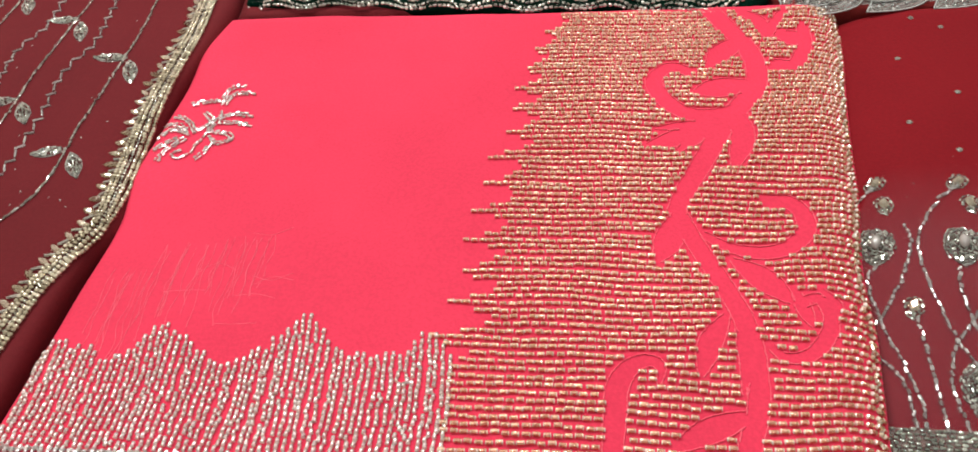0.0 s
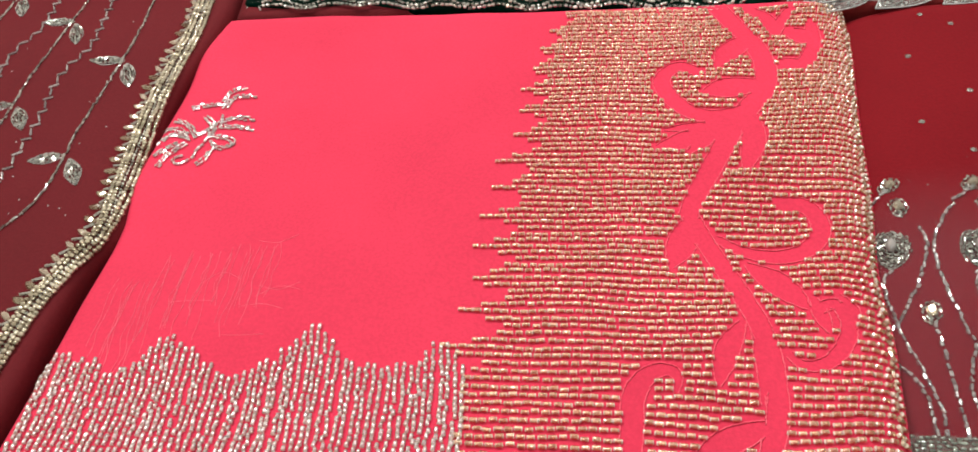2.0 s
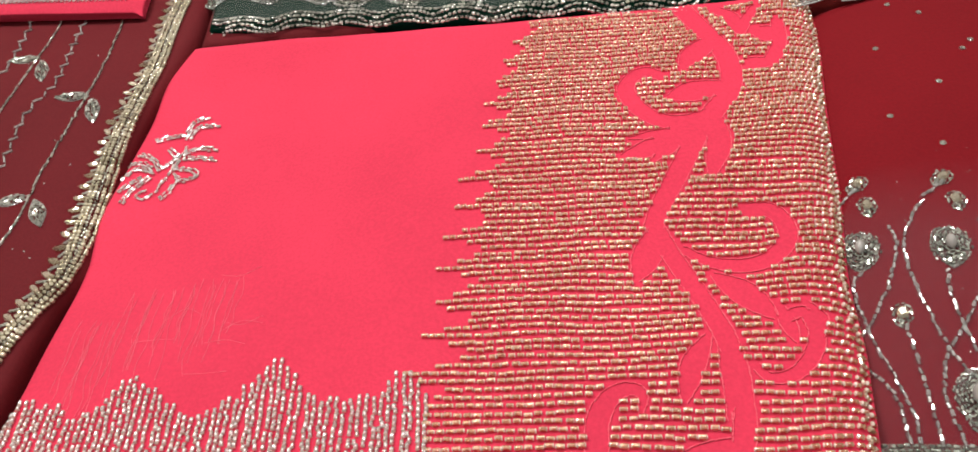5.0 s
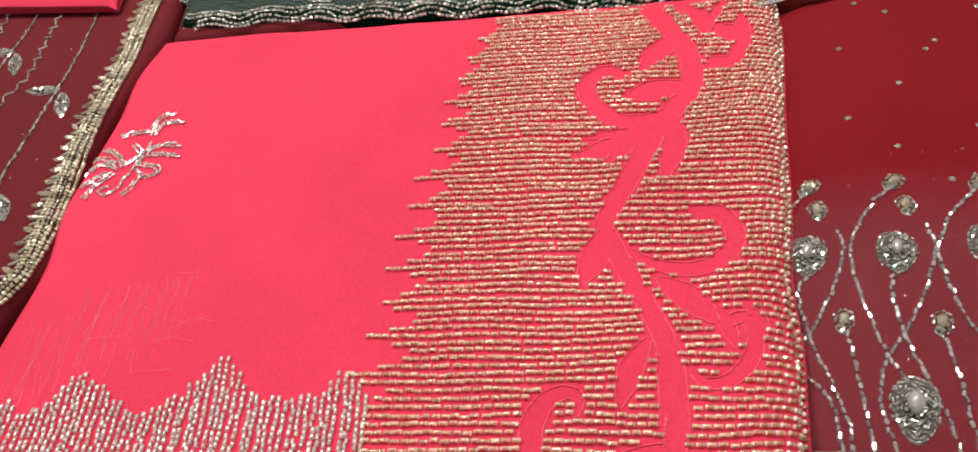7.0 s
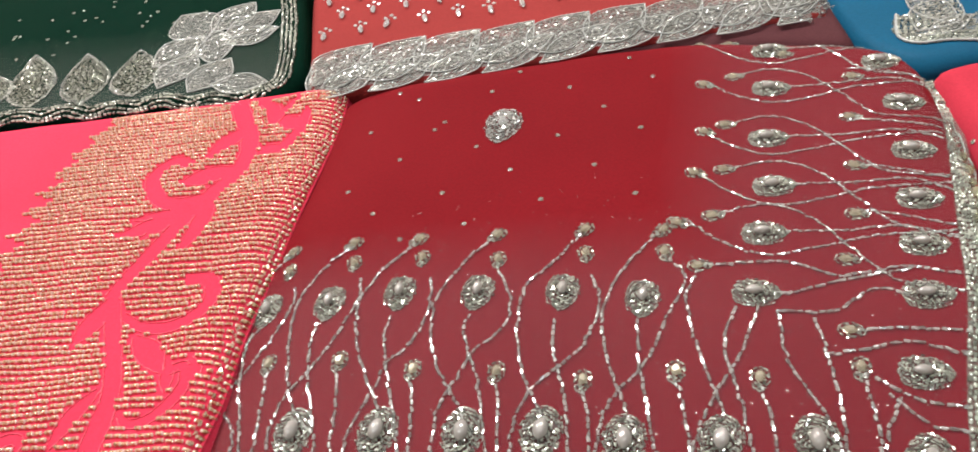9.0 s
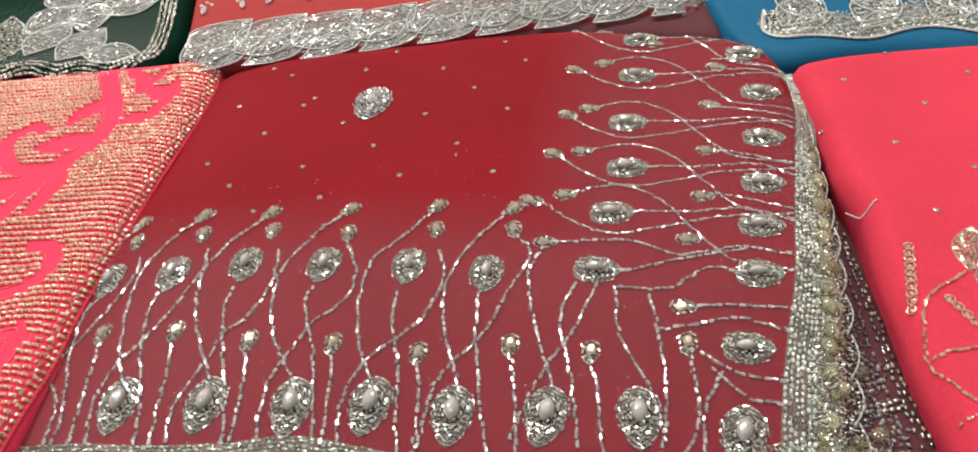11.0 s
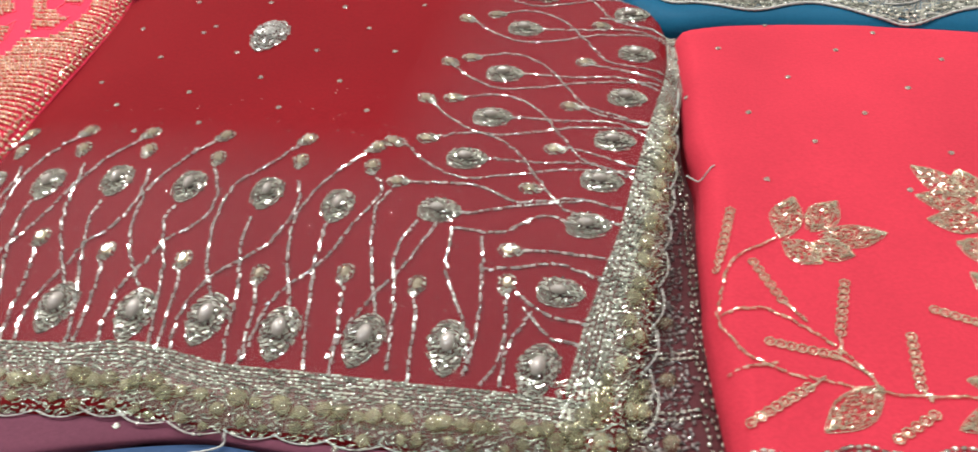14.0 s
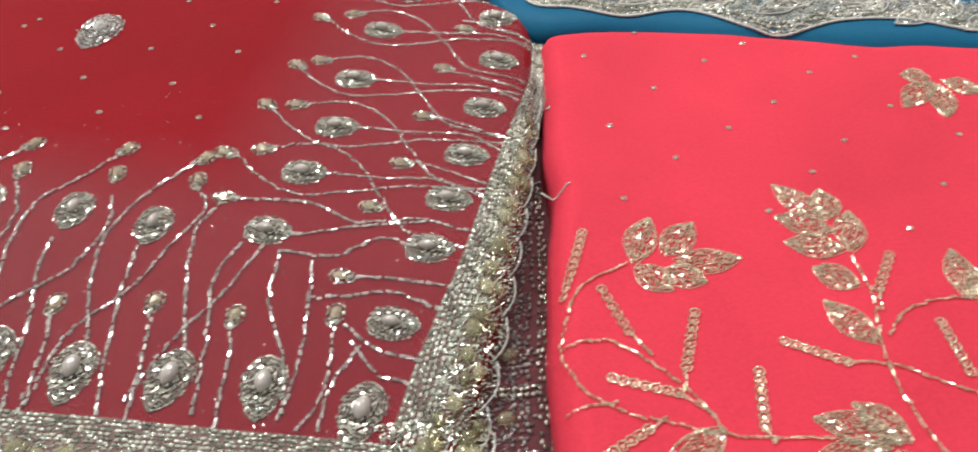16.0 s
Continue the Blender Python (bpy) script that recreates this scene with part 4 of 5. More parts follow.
for k in range(6):
    red.row("bead_string", shifted(B_IN, -0.0010 - 0.00165 * k - 0.0003 * (k // 2)), 0.0027 * rng.uniform(0.95, 1.05), 0.0024, 0.00080, SEED, "row of antique silver seed beads", GRAIN, wander=0.00028)
R_LINE = [(0.2225, 0.01), (0.2125, -0.03), (0.1885, -0.083), (0.1715, -0.12), (0.1558, -0.1552), (0.1388, -0.1865), (0.1275, -0.2086), (0.116, -0.234), (0.1106, -0.2475)]
for k in range(6):
    wide = [(x + 0.0012 + k * (0.0009 + 0.0016 * i / 7), y - k * 0.0004) for i, (x, y) in enumerate(R_LINE)]
    red.row("bead_string", wide, 0.0030 * rng.uniform(0.95, 1.05), 0.0027, 0.00100, SEED, "row of antique silver seed beads", GRAIN, wander=0.00028)

# scalloped trim of amber stones along two sides
amber_mesh = one_mesh("amber_stone", BEAN, np.diag((0.0082, 0.0036, 0.0026)), (0, 0, 0.0014), AMBER, True)
small_amber = one_mesh("small_amber_stone", BEAN, np.diag((0.0058, 0.0025, 0.0020)), (0, 0, 0.0012), AMBER, True)


def scallop(sari, x, y, angle, r, deep, rows=()):
    """One scallop that hangs out along its local -y."""
    c, s = math.cos(angle), math.sin(angle)
    wide = 1.3 * max(r, deep)

    def reach(lx):
        return deep * (0.84 + 0.16 * math.cos(min(1.0, abs(lx) / r) * math.pi / 2))

    def inside(px, py):
        lx, ly = (px - x) * c + (py - y) * s, -(px - x) * s + (py - y) * c
        return abs(lx) < r and -reach(lx) < ly < 0.001

    h = Heap()
    sari.patch(h, inside, (x - wide, y - wide, x + wide, y + wide), 0.0021, 0.0019, 0.00050, TUBE, lift=0.0003)
    ob = part("scallop", h.mesh("scallop", SEED, True), sari.ob, "scallop of antique beads with amber stones", kind="stuff")
    stones = () if deep < 0.008 else ((-0.40, -0.28, 0.6), (0.40, -0.28, -0.6), (0.0, -0.62, 1.57))
    for lx, ly, w in rows or stones:
        lx, ly = lx + rng.gauss(0, 0.10), ly + rng.gauss(0, 0.07)
        ob_mesh = small_amber if ly < -0.6 else amber_mesh
        part("amber_stone", ob_mesh, ob, "oval amber stone", sari.on(x + (lx * c * r - ly * s * deep), y + (lx * s * r + ly * c * deep), angle + w + rng.gauss(0, 0.4), [rng.uniform(0.72, 1.15)] * 3, 0.0010))
    arc = [(x + lx * c + reach(lx) * s, y + lx * s - reach(lx) * c) for lx in np.linspace(-r, r, 9)]
    sari.cord("scallop_cord", arc, 0.00034, CORD, "white twisted edging cord", 0.0004, 0.35, parent=ob)


trim = shifted(B_IN, -0.0112)
for p, q in zip(trim[4:-6:11], trim[12:-2:11]):
    scallop(red, *((p + q) / 2), math.atan2(q[1] - p[1], q[0] - p[0]), 0.0118, 0.0132 + 0.0060 * min(1.0, max(0.0, (0.12 - p[0]) / 0.10)) + 0.0035 * min(1.0, max(0.0, (-0.02 - p[0]) / 0.05)), ((-0.66, -0.30, rng.uniform(-0.5, 0.5)), (0.0, -0.30, rng.uniform(-0.5, 0.5)), (0.62, -0.32, rng.uniform(-0.5, 0.5)), (-0.32, -0.74, rng.uniform(0, 3)), (0.34, -0.74, rng.uniform(0, 3))))
side = spline([(0.227, 0), (0.2045, -0.06), (0.186, -0.107), (0.1686, -0.1458), (0.154, -0.1794), (0.1379, -0.2123), (0.1289, -0.2329)], 0.0205)
for i, (p, q) in enumerate(zip(side[1:-1], side[2:])):
    scallop(red, *((p + q) / 2), math.atan2(q[1] - p[1], q[0] - p[0]) + math.pi, 0.0108, 0.0045 + 0.0019 * i)

scallop(red, 0.1105, -0.2464, -0.27, 0.0118, 0.0132)
scallop(red, 0.1223, -0.2516, -0.27, 0.0112, 0.0110)
scallop(red, 0.1248, -0.2425, 0.35, 0.0090, 0.0088)
scallop(red, 0.1359, -0.249, 0.45, 0.0105, 0.0165)
scallop(red, 0.1398, -0.2351, 1.05, 0.0105, 0.0160)
scallop(red, 0.1281, -0.2357, 0.8, 0.0080, 0.0088)
trim_r = np.array(R_LINE)


def beyond_rows(x, y):
    return red.over(x, y) and (x > float(np.interp(-y, -trim_r[:, 1], trim_r[:, 0])) + 0.011 or (y < -0.228 and x > 0.112))


h = Heap()
red.patch(h, beyond_rows, (0.108, -0.266, 0.232, 0.010), 0.0017, 0.0018, 0.00050, TUBE)
part("bead_fill", h.mesh("bead_fill", SEED), red.ob, "fine antique beads between the stones of the trim", kind="stuff")
B_SEQ = [(-0.061, 0.050), (-0.021, 0.079), (-0.054, 0.056), (0.010, 0.019), (0.057, 0.009), (0.078, 0.059), (0.042, 0.038), (0.027, 0.067), (0.024, -0.015), (-0.022, -0.004), (-0.010, -0.035), (0.039, -0.046), (-0.038, 0.024), (-0.084, 0.027), (-0.101, 0.064), (-0.068, 0.087), (-0.062, -0.012), (-0.053, -0.042), (-0.102, -0.017), (-0.116, 0.009), (-0.088, -0.043), (0.070, 0.085), (-0.080, 0.100), (0.0, 0.095)]
seq = sequin_mesh("sequin", 0.0012, SEED)
for x, y in B_SEQ:
    part("sequin", seq, red.ob, "gold sequin ringed with beads", red.on(x, y, rng.uniform(0, 3)))
rosette = part("rosette", tear_mesh("rosette", 0.034, 0.022, 6, SILVER), red.ob, "oval rosette of crystal beads", red.on(-0.020, 0.040, -0.35))
part("rosette_centre", one_mesh("rosette_centre", STONE, np.diag((0.0035, 0.0045, 0.004)), (0, 0.002, 0.002), CRYSTAL), rosette)


def veil(sari, quad, n=40, m=24, lift=0.0005, name="rose_panel", material=None, label="sheer dusty rose layer over the border", fade=3.0):
    """A sheet of net that follows the cloth between four lines."""
    a, b = evenly(quad[0], n), evenly(quad[1], n)
    verts = []
    for i in range(m):
        for j in range(n):
            x, y = a[j] + (b[j] - a[j]) * i / (m - 1)
            verts.append((x, y, sari.ground(x, y) + lift))
    faces = [(i * n + j, (i + 1) * n + j, (i + 1) * n + j + 1, i * n + j + 1) for i in range(m - 1) for j in range(n - 1)]
    h = Heap()
    h.raw(verts, faces)
    me = h.mesh(name, material or ROSE_LAYER, True)
    me.attributes.new("net_weight", "FLOAT", "POINT").data.foreach_set("value", [min(1.0, (i / (m - 1)) * fade) for i in range(m) for j in range(n)])
    part(name, me, sari.ob, label)


outer = [tuple(p) for p in shifted(B_IN, -0.0265)[::8]]
veil(red, (B_IN, outer), 100, 24, 0.0005, "trim_netting", PAD, "antique silver netting under the beaded trim")
veil(red, (R_LINE[:-1], [(x + 0.008 + 0.021 * i / 7, y - 0.002) for i, (x, y) in enumerate(R_LINE[:-1])]), 100, 36, 0.0006, "trim_netting", PAD, "antique silver netting under the beaded trim")
# sheer rose layer that greys the red towards its bead rows
veil(red, ([(-0.140, -0.020), (-0.10, -0.028), (-0.04, -0.040), (0.045, -0.060)], B_IN[:-1]), lift=0.0006)
veil(red, ([(0.045, -0.060), (0.062, -0.012), (0.080, 0.035), (0.096, 0.094)], [B_IN[-2], (0.1555, -0.156), (0.1885, -0.083), (0.2125, -0.03), (0.2225, 0.010), (0.2235, 0.022), (0.206, 0.046)]), lift=0.0006)

for sari, box, count in ((red, (-0.15, -0.24, 0.20, -0.02), 700), ):
    h = Heap()
    for k in range(count):
        x, y = rng.uniform(box[0], box[2]), box[1] + (box[3] - box[1]) * rng.random() ** 1.7
        if sari.over(x, y):
            w = rng.gauss(0, 0.25)
            h.add(STONE, np.array([[math.cos(w), 0, -math.sin(w)], [0, 1, 0], [math.sin(w), 0, math.cos(w)]]) * rng.uniform(0.00022, 0.00045), (x, y, sari.ground(x, y)))
    part("glitter", h.mesh("glitter", SILVER), sari.ob, "fine silver glitter dust", kind="stuff")

# the dark underside fold with more trim, between the red sari and its neighbour
under = Sari("dark wine net underfold with bead rows and stones", WINE_AND_FOLD_SHADE,
             [(0.175, -0.05), (0.222, -0.05)], [(0.115, -0.31), (0.19, -0.31)], [(0.175, -0.05), (0.115, -0.31)], [(0.222, -0.05), (0.19, -0.31)],
             z=-0.024, low=TABLE_Z, seed=9, nu=30, nv=60, parent=red.ob)
for k in (0, 0.8, 2.2, 3.6):
    under.row("bead_string", [(0.206 - 0.002 * k, -0.09), (0.1955 - 0.0028 * k, -0.15), (0.1855 - 0.004 * k, -0.20), (0.174 - 0.005 * k, -0.27)], 0.0036, 0.0025, 0.0009, SEED if k < 1 else DARK_BEADS, "row of underfold seed beads", GRAIN, parent=red.ob, wander=0.0006)
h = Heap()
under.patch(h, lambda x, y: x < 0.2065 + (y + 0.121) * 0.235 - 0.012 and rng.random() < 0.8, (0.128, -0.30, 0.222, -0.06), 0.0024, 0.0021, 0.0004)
part("bead_patch", h.mesh("bead_patch", DARK_BEADS), red.ob, "fine darker thread and bead fill", kind="stuff")
for i in range(3):
    y = -0.196 - 0.030 * i
    x = 0.170 - 0.22 * (-0.175 - y) + 0.004
    ob = part("amber_stone", amber_mesh, red.ob, "oval amber stone", under.on(x, y, 0.4 * i))
    for d in (0.0, 0.0032):
        under.row("bead_string", [(x - 0.010, y - 0.015 - d), (x, y - 0.0165 - d), (x + 0.009, y - 0.016 - d)], 0.0027, 0.0025, 0.001, SEED, "string of underfold seed beads", GRAIN)
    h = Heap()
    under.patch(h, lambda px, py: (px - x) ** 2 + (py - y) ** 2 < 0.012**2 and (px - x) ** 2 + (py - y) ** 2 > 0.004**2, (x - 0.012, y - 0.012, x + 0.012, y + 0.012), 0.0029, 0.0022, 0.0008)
    part("bead_patch", h.mesh("bead_patch", DARK_BEADS), red.ob, "cluster of darker antique beads", kind="stuff")

# ---- coral pink sari with beaded leaves ----
coral = Sari("coral pink georgette sari with gold beaded leaves and sequins, folded", CORAL,
             [(0.227, 0.005), (0.258, 0.0065), (0.312, -0.0005), (0.365, -0.0135), (0.418, -0.0275), (0.476, -0.0365), (0.66, -0.085)],
             [(0.168, -0.335), (0.60, -0.43)], [(0.227, 0.005), (0.218, -0.051), (0.209, -0.090), (0.2065, -0.121), (0.198, -0.152), (0.189, -0.194), (0.183, -0.223), (0.168, -0.335)], [(0.66, -0.085), (0.60, -0.43)],
             roll=((0.008, 0.003), (0.02, 0.012), (0.009, 0.010), (0.02, 0.012)), seed=12, wave=0.0022)
LEAVES = [
    ((0.229, -0.172), (0.244, -0.146)), ((0.243, -0.169), (0.263, -0.152)), ((0.246, -0.173), (0.277, -0.176)), ((0.241, -0.177), (0.257, -0.187)), ((0.229, -0.173), (0.241, -0.189)),
    ((0.326, -0.160), (0.309, -0.134)), ((0.325, -0.168), (0.302, -0.154)), ((0.325, -0.179), (0.300, -0.170)), ((0.328, -0.160), (0.330, -0.140)), ((0.327, -0.181), (0.338, -0.156)),
    ((0.316, -0.229), (0.303, -0.204)), ((0.322, -0.199), (0.306, -0.186)), ((0.238, -0.256), (0.209, -0.272)),
    ((0.303, -0.270), (0.273, -0.257)), ((0.299, -0.273), (0.259, -0.278)), ((0.306, -0.272), (0.291, -0.253)), ((0.292, -0.273), (0.275, -0.288)), ((0.302, -0.275), (0.290, -0.292)),
    ((0.433, -0.068), (0.405, -0.087)), ((0.433, -0.065), (0.418, -0.060)), ((0.435, -0.070), (0.424, -0.098)), ((0.439, -0.068), (0.456, -0.080)), ((0.364, -0.214), (0.372, -0.186)), ((0.366, -0.215), (0.386, -0.200)),
]
for a, b in LEAVES:
    coral.leaf(a, b, 0.0140, PALE, "leaf_motif", "pointed leaf filled with champagne cut beads", PALE, pitch=0.0022, rad=0.00064, curve=rng.uniform(-0.0012, 0.0012))
for pts in (
    [(0.226, -0.171), (0.202, -0.182), (0.190, -0.203), (0.187, -0.214)], [(0.326, -0.183), (0.325, -0.204), (0.317, -0.226), (0.313, -0.247), (0.315, -0.274), (0.325, -0.30)],
    [(0.188, -0.210), (0.207, -0.211), (0.223, -0.227), (0.232, -0.242), (0.237, -0.257)], [(0.187, -0.214), (0.191, -0.232), (0.205, -0.244), (0.224, -0.253), (0.241, -0.260), (0.270, -0.265), (0.30, -0.272)],
    [(0.320, -0.227), (0.333, -0.216), (0.350, -0.212), (0.364, -0.213)], [(0.183, -0.239), (0.201, -0.239)], [(0.298, -0.235), (0.317, -0.240), (0.342, -0.256), (0.37, -0.27)],
    [(0.216, -0.207), (0.221, -0.219)], [(0.233, -0.228), (0.229, -0.238)], [(0.226, -0.239), (0.236, -0.250)], [(0.253, -0.258), (0.254, -0.264)], [(0.210, -0.252), (0.217, -0.249)], [(0.329, -0.202), (0.325, -0.212)],
):
    coral.row("beaded_stem", pts, 0.0026, 0.0024, 0.00074, PALE, "stem of champagne cut beads", skew=0.14)
ring_mesh = ring_of_beads("bead_ring", 0.0020, PALE)
SPRIGS = [((0.329, -0.202), (0.343, -0.185)), ((0.298, -0.235), (0.277, -0.222)), ((0.216, -0.207), (0.211, -0.184)), ((0.233, -0.228), (0.246, -0.202)), ((0.226, -0.239), (0.203, -0.228)), ((0.253, -0.258), (0.261, -0.234)), ((0.345, -0.247), (0.346, -0.223)), ((0.195, -0.184), (0.211, -0.151)), ((0.210, -0.252), (0.183, -0.264)), ((0.252, -0.271), (0.234, -0.279))]
for a, b in SPRIGS:
    a, b = np.array(a), np.array(b)
    n = max(4, int(np.linalg.norm(b - a) / 0.0040))
    first = None
    for k in range(n + 1):
        x, y = a + (b - a) * k / n
        ob = part("sprig" if first is None else "bead_ring", ring_mesh, first or coral.ob, "sprig of small bead rings" if first is None else "", kind="stuff")
        m = coral.on(x, y, rng.uniform(0, 3))
        if first is None:
            ob.matrix_basis, first, start = m, ob, m
        else:
            ob.matrix_basis = start.inverted() @ m
C_SEQ = [(0.246, -0.020), (0.276, -0.053), (0.270, -0.108), (0.244, -0.080), (0.236, -0.132), (0.304, -0.091), (0.336, -0.074), (0.367, -0.051), (0.360, -0.108), (0.333, -0.128), (0.340, -0.020), (0.393, -0.146), (0.361, -0.171), (0.422, -0.112), (0.312, -0.033), (0.281, -0.001), (0.398, -0.085), (0.219, -0.052), (0.301, -0.150), (0.40, -0.04), (0.43, -0.15)]
for x, y in C_SEQ:
    part("sequin", seq, coral.ob, "gold sequin ringed with beads", coral.on(x, y, rng.uniform(0, 3)))
for k in range(6):
    pts = [(0.168 + 0.006 * i, -0.2765 - 0.0027 * k - 0.0005 * i - 0.00002 * i * i + 0.0022 * math.sin(i * 0.95)) for i in range(32)]
    coral.row("bead_string", pts, 0.003, 0.0028, 0.0011, SEED, "wavy string of seed beads along the border", GRAIN)
coral.cord("tack_thread", [(0.201, -0.115), (0.205, -0.12), (0.208, -0.12), (0.213, -0.119)], 0.0004, CORD, "short white tacking thread", 0.0006)

# ---- back row: green, coral net and teal ----
G_FRONT = [(-0.497, 0.206), (-0.459, 0.194), (-0.417, 0.189), (-0.375, 0.176), (-0.334, 0.168), (-0.295, 0.156), (-0.256, 0.152), (-0.219, 0.140), (-0.165, 0.129)]
green = Sari("bottle green sari with a silver leaf border and large beaded flower", GREEN,
             [(-0.49, 0.52), (-0.165, 0.52)], G_FRONT, [(-0.49, 0.52), (-0.497, 0.206)], [(-0.165, 0.52), (-0.150, 0.27), (-0.147, 0.20), (-0.149, 0.155), (-0.165, 0.129)],
             z=0.001, roll=((0.01, 0.006), (0.005, 0.003), (0.01, 0.006), (0.008, 0.006)), seed=14)
WAVE_G = [(x, y - 0.0030 + 0.0022 * math.sin(x * 170)) for x, y in spline(G_FRONT, 0.008)]
WAVE_G = [tuple(p) for p in WAVE_G[:-2]] + [(-0.160, 0.142), (-0.1545, 0.165), (-0.1535, 0.21), (-0.1565, 0.27), (-0.166, 0.34)]
for k in range(4):
    green.row("bead_string", shifted(WAVE_G, 0.0034 * k + 0.0006), 0.0032, 0.0030, 0.0012, SEED, "scalloped row of antique silver beads", GRAIN)
G_DROPS = [((-0.490, 0.232), (-0.497, 0.305)), ((-0.452, 0.218), (-0.460, 0.292)), ((-0.414, 0.206), (-0.423, 0.283)), ((-0.390, 0.195), (-0.398, 0.248)), ((-0.353, 0.184), (-0.370, 0.266)), ((-0.310, 0.173), (-0.324, 0.250)), ((-0.273, 0.168), (-0.279, 0.238))]


def filled(sari, a, b, wide, material, name, label, spacing=0.0030, cord=CORD, power=1.0):
    """A pointed oval closely filled with beads, with a corded rim."""
    a, b = np.array(a, float), np.array(b, float)
    d = b - a
    long = np.linalg.norm(d)
    d /= long

    def width_at(w):
        return wide / 2 * math.sin(math.pi * min(1.0, max(0.0, w)) ** power)

    def inside(x, y):
        lx, ly = (x - a[0]) * d[0] + (y - a[1]) * d[1], -(x - a[0]) * d[1] + (y - a[1]) * d[0]
        return 0 < lx < long and abs(ly) < width_at(lx / long)

    lo, hi = np.minimum(a, b) - wide / 2, np.maximum(a, b) + wide / 2
    side = np.array([-d[1], d[0]])
    h = Heap()
    if material is MESHWORK:
        sheet = Heap()
        grid = [a + d * long * w + side * width_at(w) * f for w in np.linspace(0.01, 0.99, 15) for f in np.linspace(-1, 1, 7)]
        sheet.raw([(x, y, sari.ground(x, y) + 0.0007) for x, y in grid], [(i * 7 + j, i * 7 + j + 1, i * 7 + j + 8, i * 7 + j + 7) for i in range(14) for j in range(6)])
        ob = part(name, sheet.mesh(name, FINENET, True), sari.ob, label)
        for f in np.linspace(-0.9, 0.9, max(4, int(wide / 0.0024))):
            sari.string(h, [a + d * long * w + side * width_at(w) * f for w in np.linspace(0.06, 0.95, 6)], 0.0058, 0.0062, 0.00030, TUBE, 0.0001, skew=0.06, sag=0.0006)
        part("thread_fill", h.mesh("thread_fill", MESHWORK), ob, "rows of silver thread", kind="stuff")
        gap = 0.0042
    else:
        sari.patch(h, inside, (*lo, *hi), spacing, spacing * 1.05, 0.0008, TUBE)
        ob = part(name, h.mesh(name, material), sari.ob, label, kind="stuff")
        gap = spacing * 2.0
    h = Heap()
    sari.patch(h, lambda x, y: inside(x, y) and rng.random() < 0.8, (*lo, *hi), gap, 0.0021, 0.0010, GRAIN, 0.0008)
    if h.count:
        part("sparkle", h.mesh("sparkle", SILVER), ob, "bright silver beads sewn on top", kind="stuff")
    rim = [a + d * long * w + side * sgn * width_at(w) for sgn, ws in ((1, np.linspace(0, 1, 9)), (-1, np.linspace(0.98, 0, 9))) for w in ws]
    if cord:
        sari.cord("outline", rim, 0.00045, cord, "corded rim", 0.0010, 0.3, parent=ob)
    else:
        sari.row("bead_rim", rim, 0.0027, 0.0024, 0.0011, SILVER, "rim of bright beads", GRAIN, parent=ob)
    return ob


for a, b in G_DROPS:
    filled(green, a, b, 0.036, OLIVE, "leaf_motif", "upright leaf filled with antique silver beads", 0.0024, None, 0.72)
PETALS = [((-0.252, 0.281), (-0.224, 0.234), 0.030), ((-0.222, 0.240), (-0.190, 0.278), 0.026), ((-0.212, 0.226), (-0.168, 0.254), 0.024), ((-0.208, 0.216), (-0.168, 0.226), 0.020), ((-0.264, 0.205), (-0.226, 0.236), 0.030), ((-0.254, 0.170), (-0.232, 0.214), 0.024), ((-0.230, 0.156), (-0.202, 0.192), 0.026), ((-0.214, 0.160), (-0.172, 0.148), 0.018), ((-0.232, 0.214), (-0.200, 0.216), 0.034)]
for a, b, w in PETALS:
    filled(green, a, b, w * 1.4, MESHWORK, "petal", "silver thread petal with beads and corded rim", 0.0026)
veil(green, ([(x, y + 0.12) for x, y in G_FRONT], [(x, y + 0.001) for x, y in G_FRONT]), 60, 16, 0.0004, "net_band", GREYNET, "silver grey net band behind the leaves", 0.22)
for k in range(40):
    x, y = rng.uniform(-0.42, -0.20), rng.uniform(0.26, 0.42)
    part("sequin", seq, green.ob, "gold sequin ringed with beads", green.on(x, y, rng.uniform(0, 3)))
maroon = Sari("maroon georgette sari folded beneath the green one", WINE,
              [(-0.50, 0.25), (-0.30, 0.25)], [(-0.502, 0.1905), (-0.404, 0.1765), (-0.30, 0.157)], [(-0.50, 0.25), (-0.502, 0.1905)], [(-0.30, 0.25), (-0.30, 0.157)],
              z=-0.004, roll=((0.01, 0.002), (0.008, 0.006), (0.01, 0.004), (0.01, 0.002)), seed=15, nu=50, nv=20)

